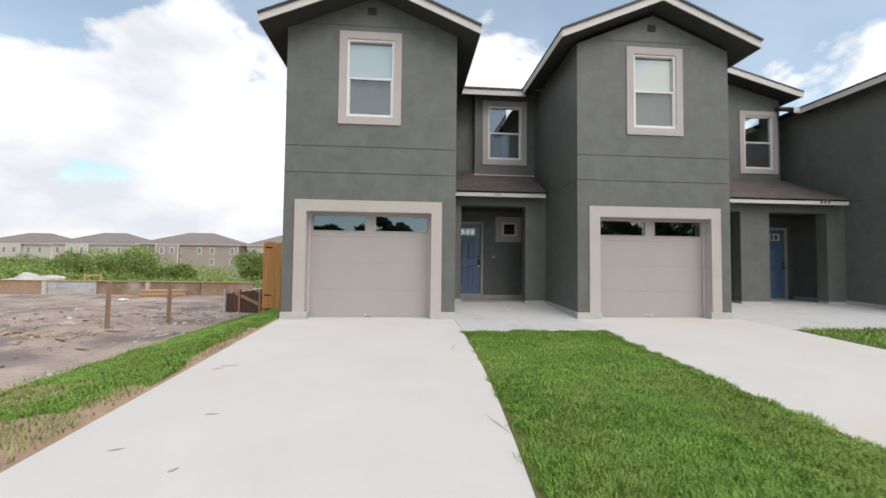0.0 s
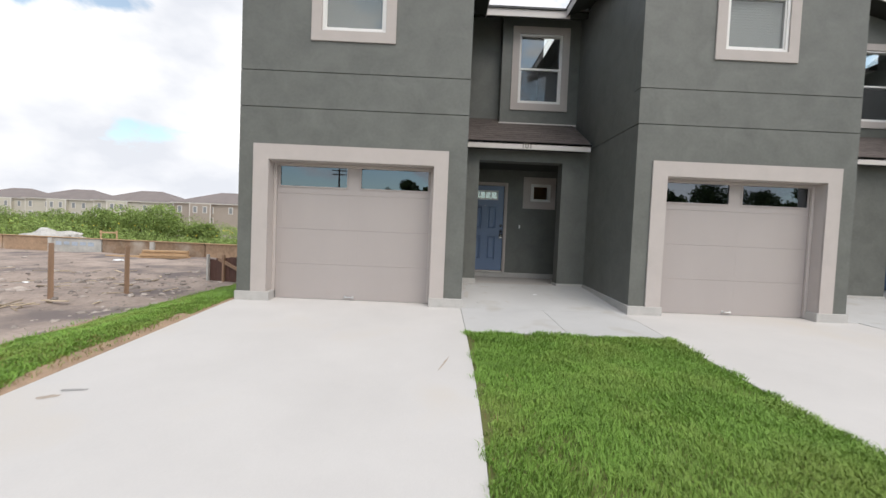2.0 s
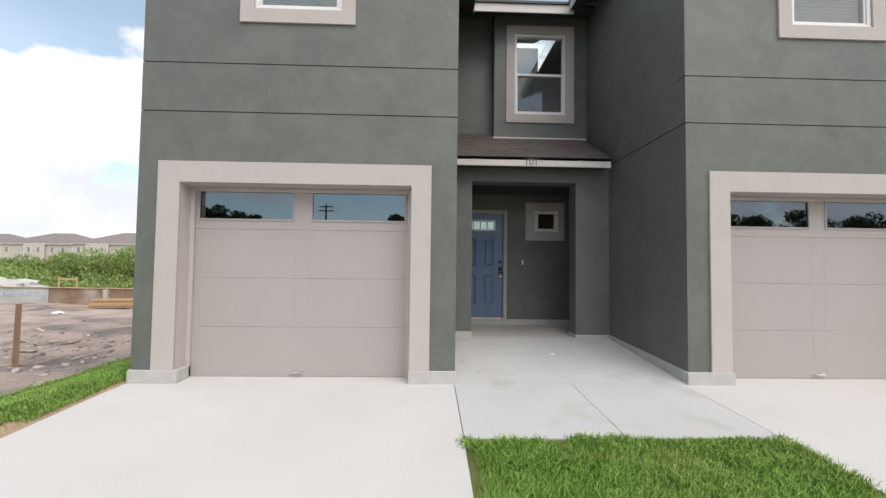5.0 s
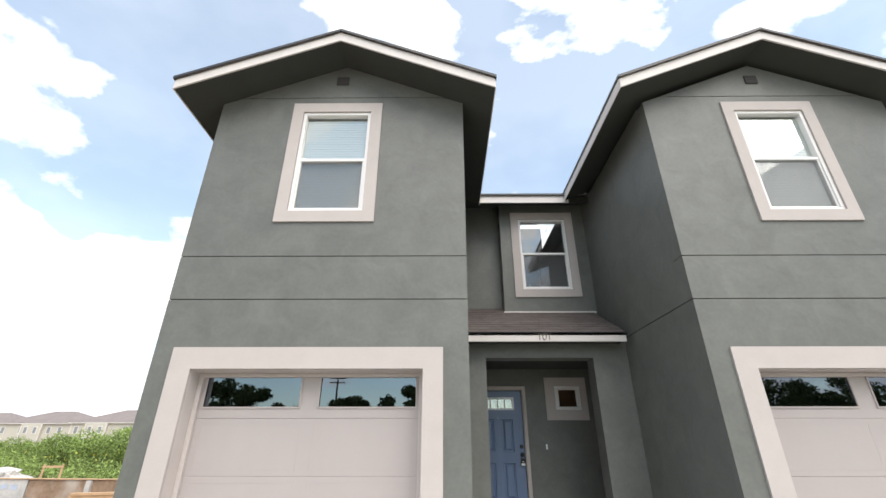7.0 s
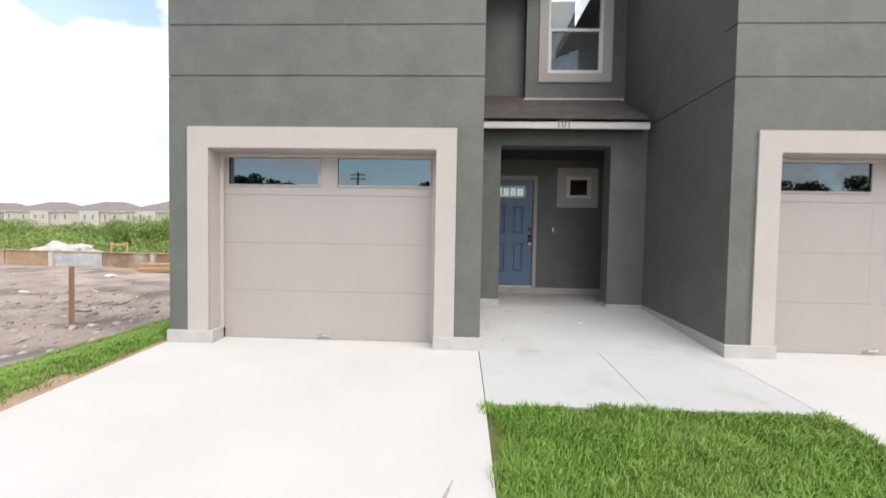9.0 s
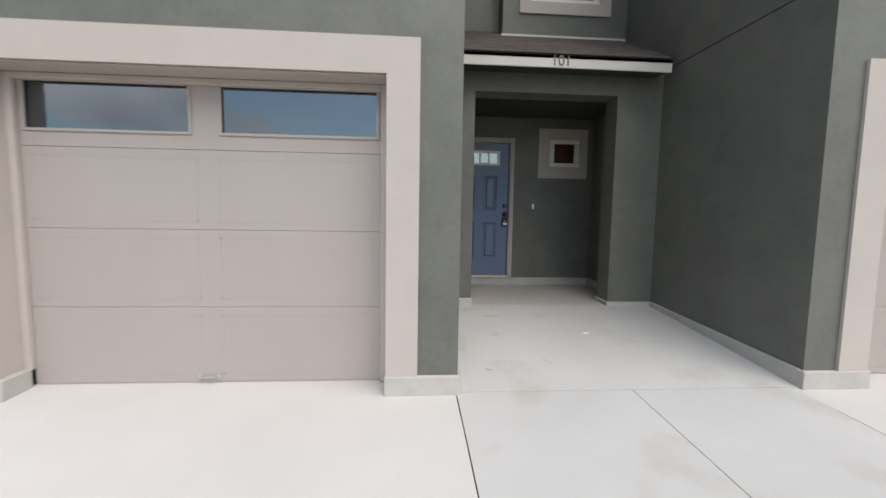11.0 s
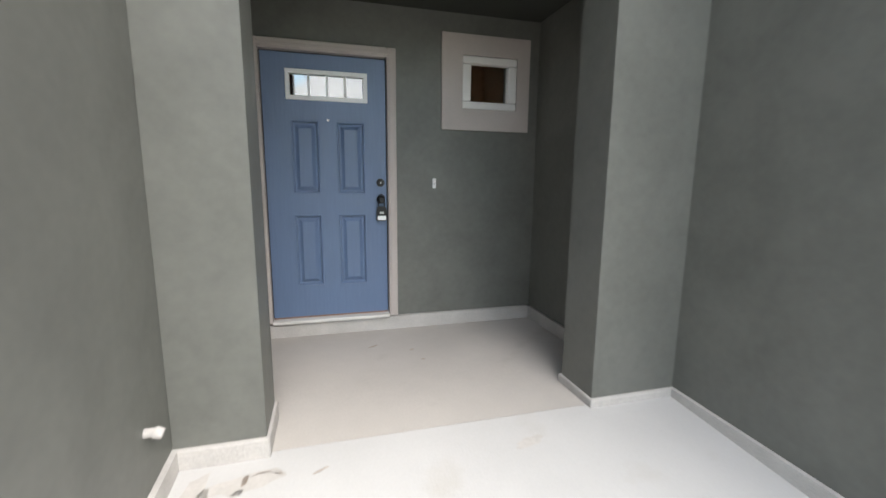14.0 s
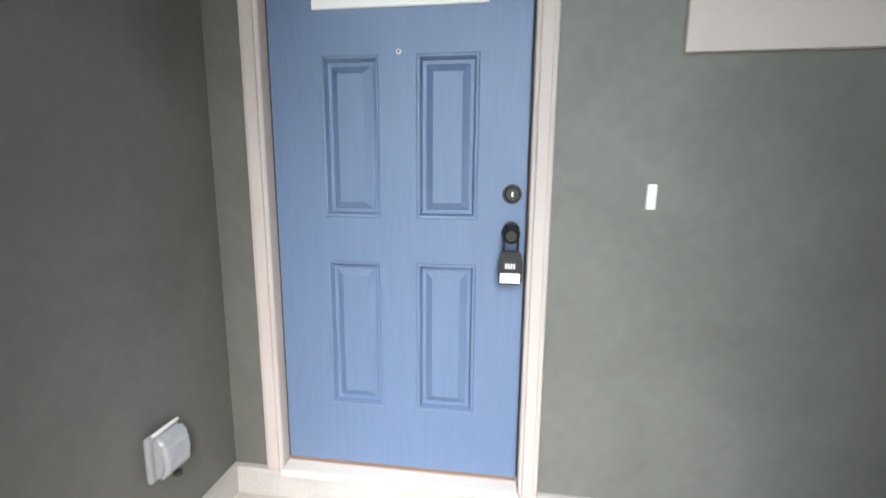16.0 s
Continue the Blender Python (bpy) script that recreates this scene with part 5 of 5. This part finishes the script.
for k, (x, y, r, h) in enumerate(((-30.5, 43, 3.0, 2.9), (-26.6, 42, 3.4, 3.4), (-35, 46, 2.6, 2.4), (-22.3, 43, 1.6, 1.9), (-13.2, 40, 2.6, 3.0), (-41, 47, 2.8, 2.3), (-50, 50, 3.2, 2.5))):
    shrub(x, y, r, h, 40 + k)


def far_house(x0, x1, y, depth, wall, k):
    """Two-storey house with a hipped roof, banded trim and a row of windows on each floor."""
    h = thing("far_house", "two-storey tan house with a brown hipped roof", "house", "far row of houses")
    g = ground_z((x0 + x1) / 2, y)
    e = g + 5.35
    part("wall", B(x0, x1, y, y + depth, g - 0.5, e), wall, h)
    part("eave_board", B(x0 - 0.45, x1 + 0.45, y - 0.45, y + depth + 0.45, e, e + 0.22), FARTRIM, h, "pale eave board")
    r = (x1 - x0) * 0.37
    z = e + 0.22
    bm = bmesh.new()
    v = [bm.verts.new(c) for c in ((x0 - 0.5, y - 0.5, z), (x1 + 0.5, y - 0.5, z), (x1 + 0.5, y + depth + 0.5, z), (x0 - 0.5, y + depth + 0.5, z),
                                   (x0 + r, y + depth / 2, z + 2.9), (x1 - r, y + depth / 2, z + 2.9))]
    for q in ((0, 1, 5, 4), (1, 2, 5), (2, 3, 4, 5), (3, 0, 4), (3, 2, 1, 0)):
        bm.faces.new([v[i] for i in q])
    part("roof", bm, FARROOF, h, "brown-grey hipped roof")
    n = int((x1 - x0) / 3.1)
    for i in range(n):
        wx = x0 + (x1 - x0) * (i + 0.5) / n + (0.5 if i % 2 else -0.3)
        for wz, ok in ((g + 3.35, True), (g + 0.9, (i + k) % 3 != 0)):
            if ok:
                w = part("window", B(wx - 0.5, wx + 0.5, y - 0.06, y + 0.01, wz - 0.1, wz + 1.45), FARTRIM, h, "white-trimmed window")
                part("pane", B(wx - 0.34, wx + 0.34, y - 0.09, y - 0.065, wz + 0.04, wz + 1.3), FARGLASS, w)
    bay = x0 + (x1 - x0) * (0.30 + 0.12 * (k % 3))
    part("bay", B(bay - 2.4, bay + 2.4, y - 0.7, y + 0.05, g - 0.5, e - 0.02), wall, h, "shallow projecting bay")
    for wx in (bay - 1.1, bay + 1.1):
        w = part("window", B(wx - 0.5, wx + 0.5, y - 0.76, y - 0.69, g + 3.25, g + 4.8), FARTRIM, h, "white-trimmed window")
        part("pane", B(wx - 0.34, wx + 0.34, y - 0.79, y - 0.765, g + 3.39, g + 4.65), FARGLASS, w)
    for cx in (bay - 2.42, bay + 2.24):
        part("corner_board", B(cx, cx + 0.18, y - 0.75, y - 0.6, g - 0.3, e - 0.02), FARTRIM, h)
    for cx in (x0 - 0.02, x1 - 0.16):
        part("corner_board", B(cx, cx + 0.18, y - 0.05, y + 0.1, g - 0.3, e), FARTRIM, h)


for k, (x0, x1, y, wall) in enumerate(((-60, -38.5, 99, FARWALL), (-36.5, -18.8, 99, FARPALE), (-17.6, -1.0, 97, FARPALE), (-82, -62, 104, FARPALE), (-104, -84, 110, FARPALE), (-126, -106, 116, FARPALE),
                                       (-148, -128, 122, FARWALL), (-170, -150, 128, FARPALE), (-192, -172, 134, FARPALE))):
    far_house(x0, x1, y, 11.5, wall, k)


# ---- across the street, as the garage lights reflect it ----
def tree(x, y, h, r, seed):
    t = thing("tree", "dark leafy tree across the street", "tree", "street trees")
    rng = random.Random(seed)
    g = ground_z(x, y)
    bm = bmesh.new()
    tube(bm, (x, y, g - 0.1), (x + 0.1, y, g + h * 0.45), 0.22, 0.14, 10)
    lobes = []
    for k in range(12):
        c = (x + rng.uniform(-0.75, 0.75) * r, y + rng.uniform(-0.6, 0.6) * r, g + h * rng.uniform(0.42, 0.86), r * rng.uniform(0.25, 0.42))
        lobes.append(c)
        tube(bm, (x + 0.1, y, g + h * 0.4), c[:3], 0.08, 0.02, 6)
    part("trunk", bm, BARK, t, "grey trunk and limbs")
    pts = []
    for k in range(4200):
        lx, ly, lz, lr = rng.choice(lobes)
        d = Vector((rng.gauss(0, 1), rng.gauss(0, 1), rng.gauss(0, 1))).normalized() * lr * rng.random() ** 0.4
        pts.append((lx + d.x, ly + d.y, lz + d.z * 0.8, 0.08))
    ob = new("crown", leaf_cloud("crown", pts, DARKLEAF, 0.26, seed))
    ob.parent = t


for k, (x, y, h, r) in enumerate(((-36, -45, 9.6, 3.6), (-30.5, -46, 11.4, 3.8), (-25, -44, 10.6, 4.0), (-20.5, -47, 8.8, 3.2), (-11, -46, 8.4, 3.0), (-4.5, -45, 10.4, 3.2), (-1, -46, 9.0, 3.2),
                                 (5, -48, 7.0, 3.2), (23, -46, 9.5, 4.0), (30, -44, 11.0, 4.4), (36, -47, 10.0, 4.0), (41, -46, 11.5, 4.6), (47, -44, 10.0, 4.2), (53, -45, 11.5, 4.8), (60, -46, 10.5, 4.5), (67, -48, 11.5, 4.8))):
    tree(x, y, h, r, 70 + k)
pole = thing("utility_pole", "tall brown wooden utility pole with cross-arms", "utility pole")
part("shaft", tube(bmesh.new(), (-15.0, -50, -1), (-15.0, -50, 10.4), 0.18, 0.12, 12), BARK, pole)
for z in (9.3, 9.9):
    part("cross_arm", B(-16.1, -13.9, -50.08, -49.92, z, z + 0.13), BARK, pole)
    for dx in (-1.0, -0.5, 0.5, 1.0):
        part("insulator", tube(bmesh.new(), (-15 + dx, -50, z + 0.13), (-15 + dx, -50, z + 0.32), 0.05, 0.03, 8), PLASTIC, pole)
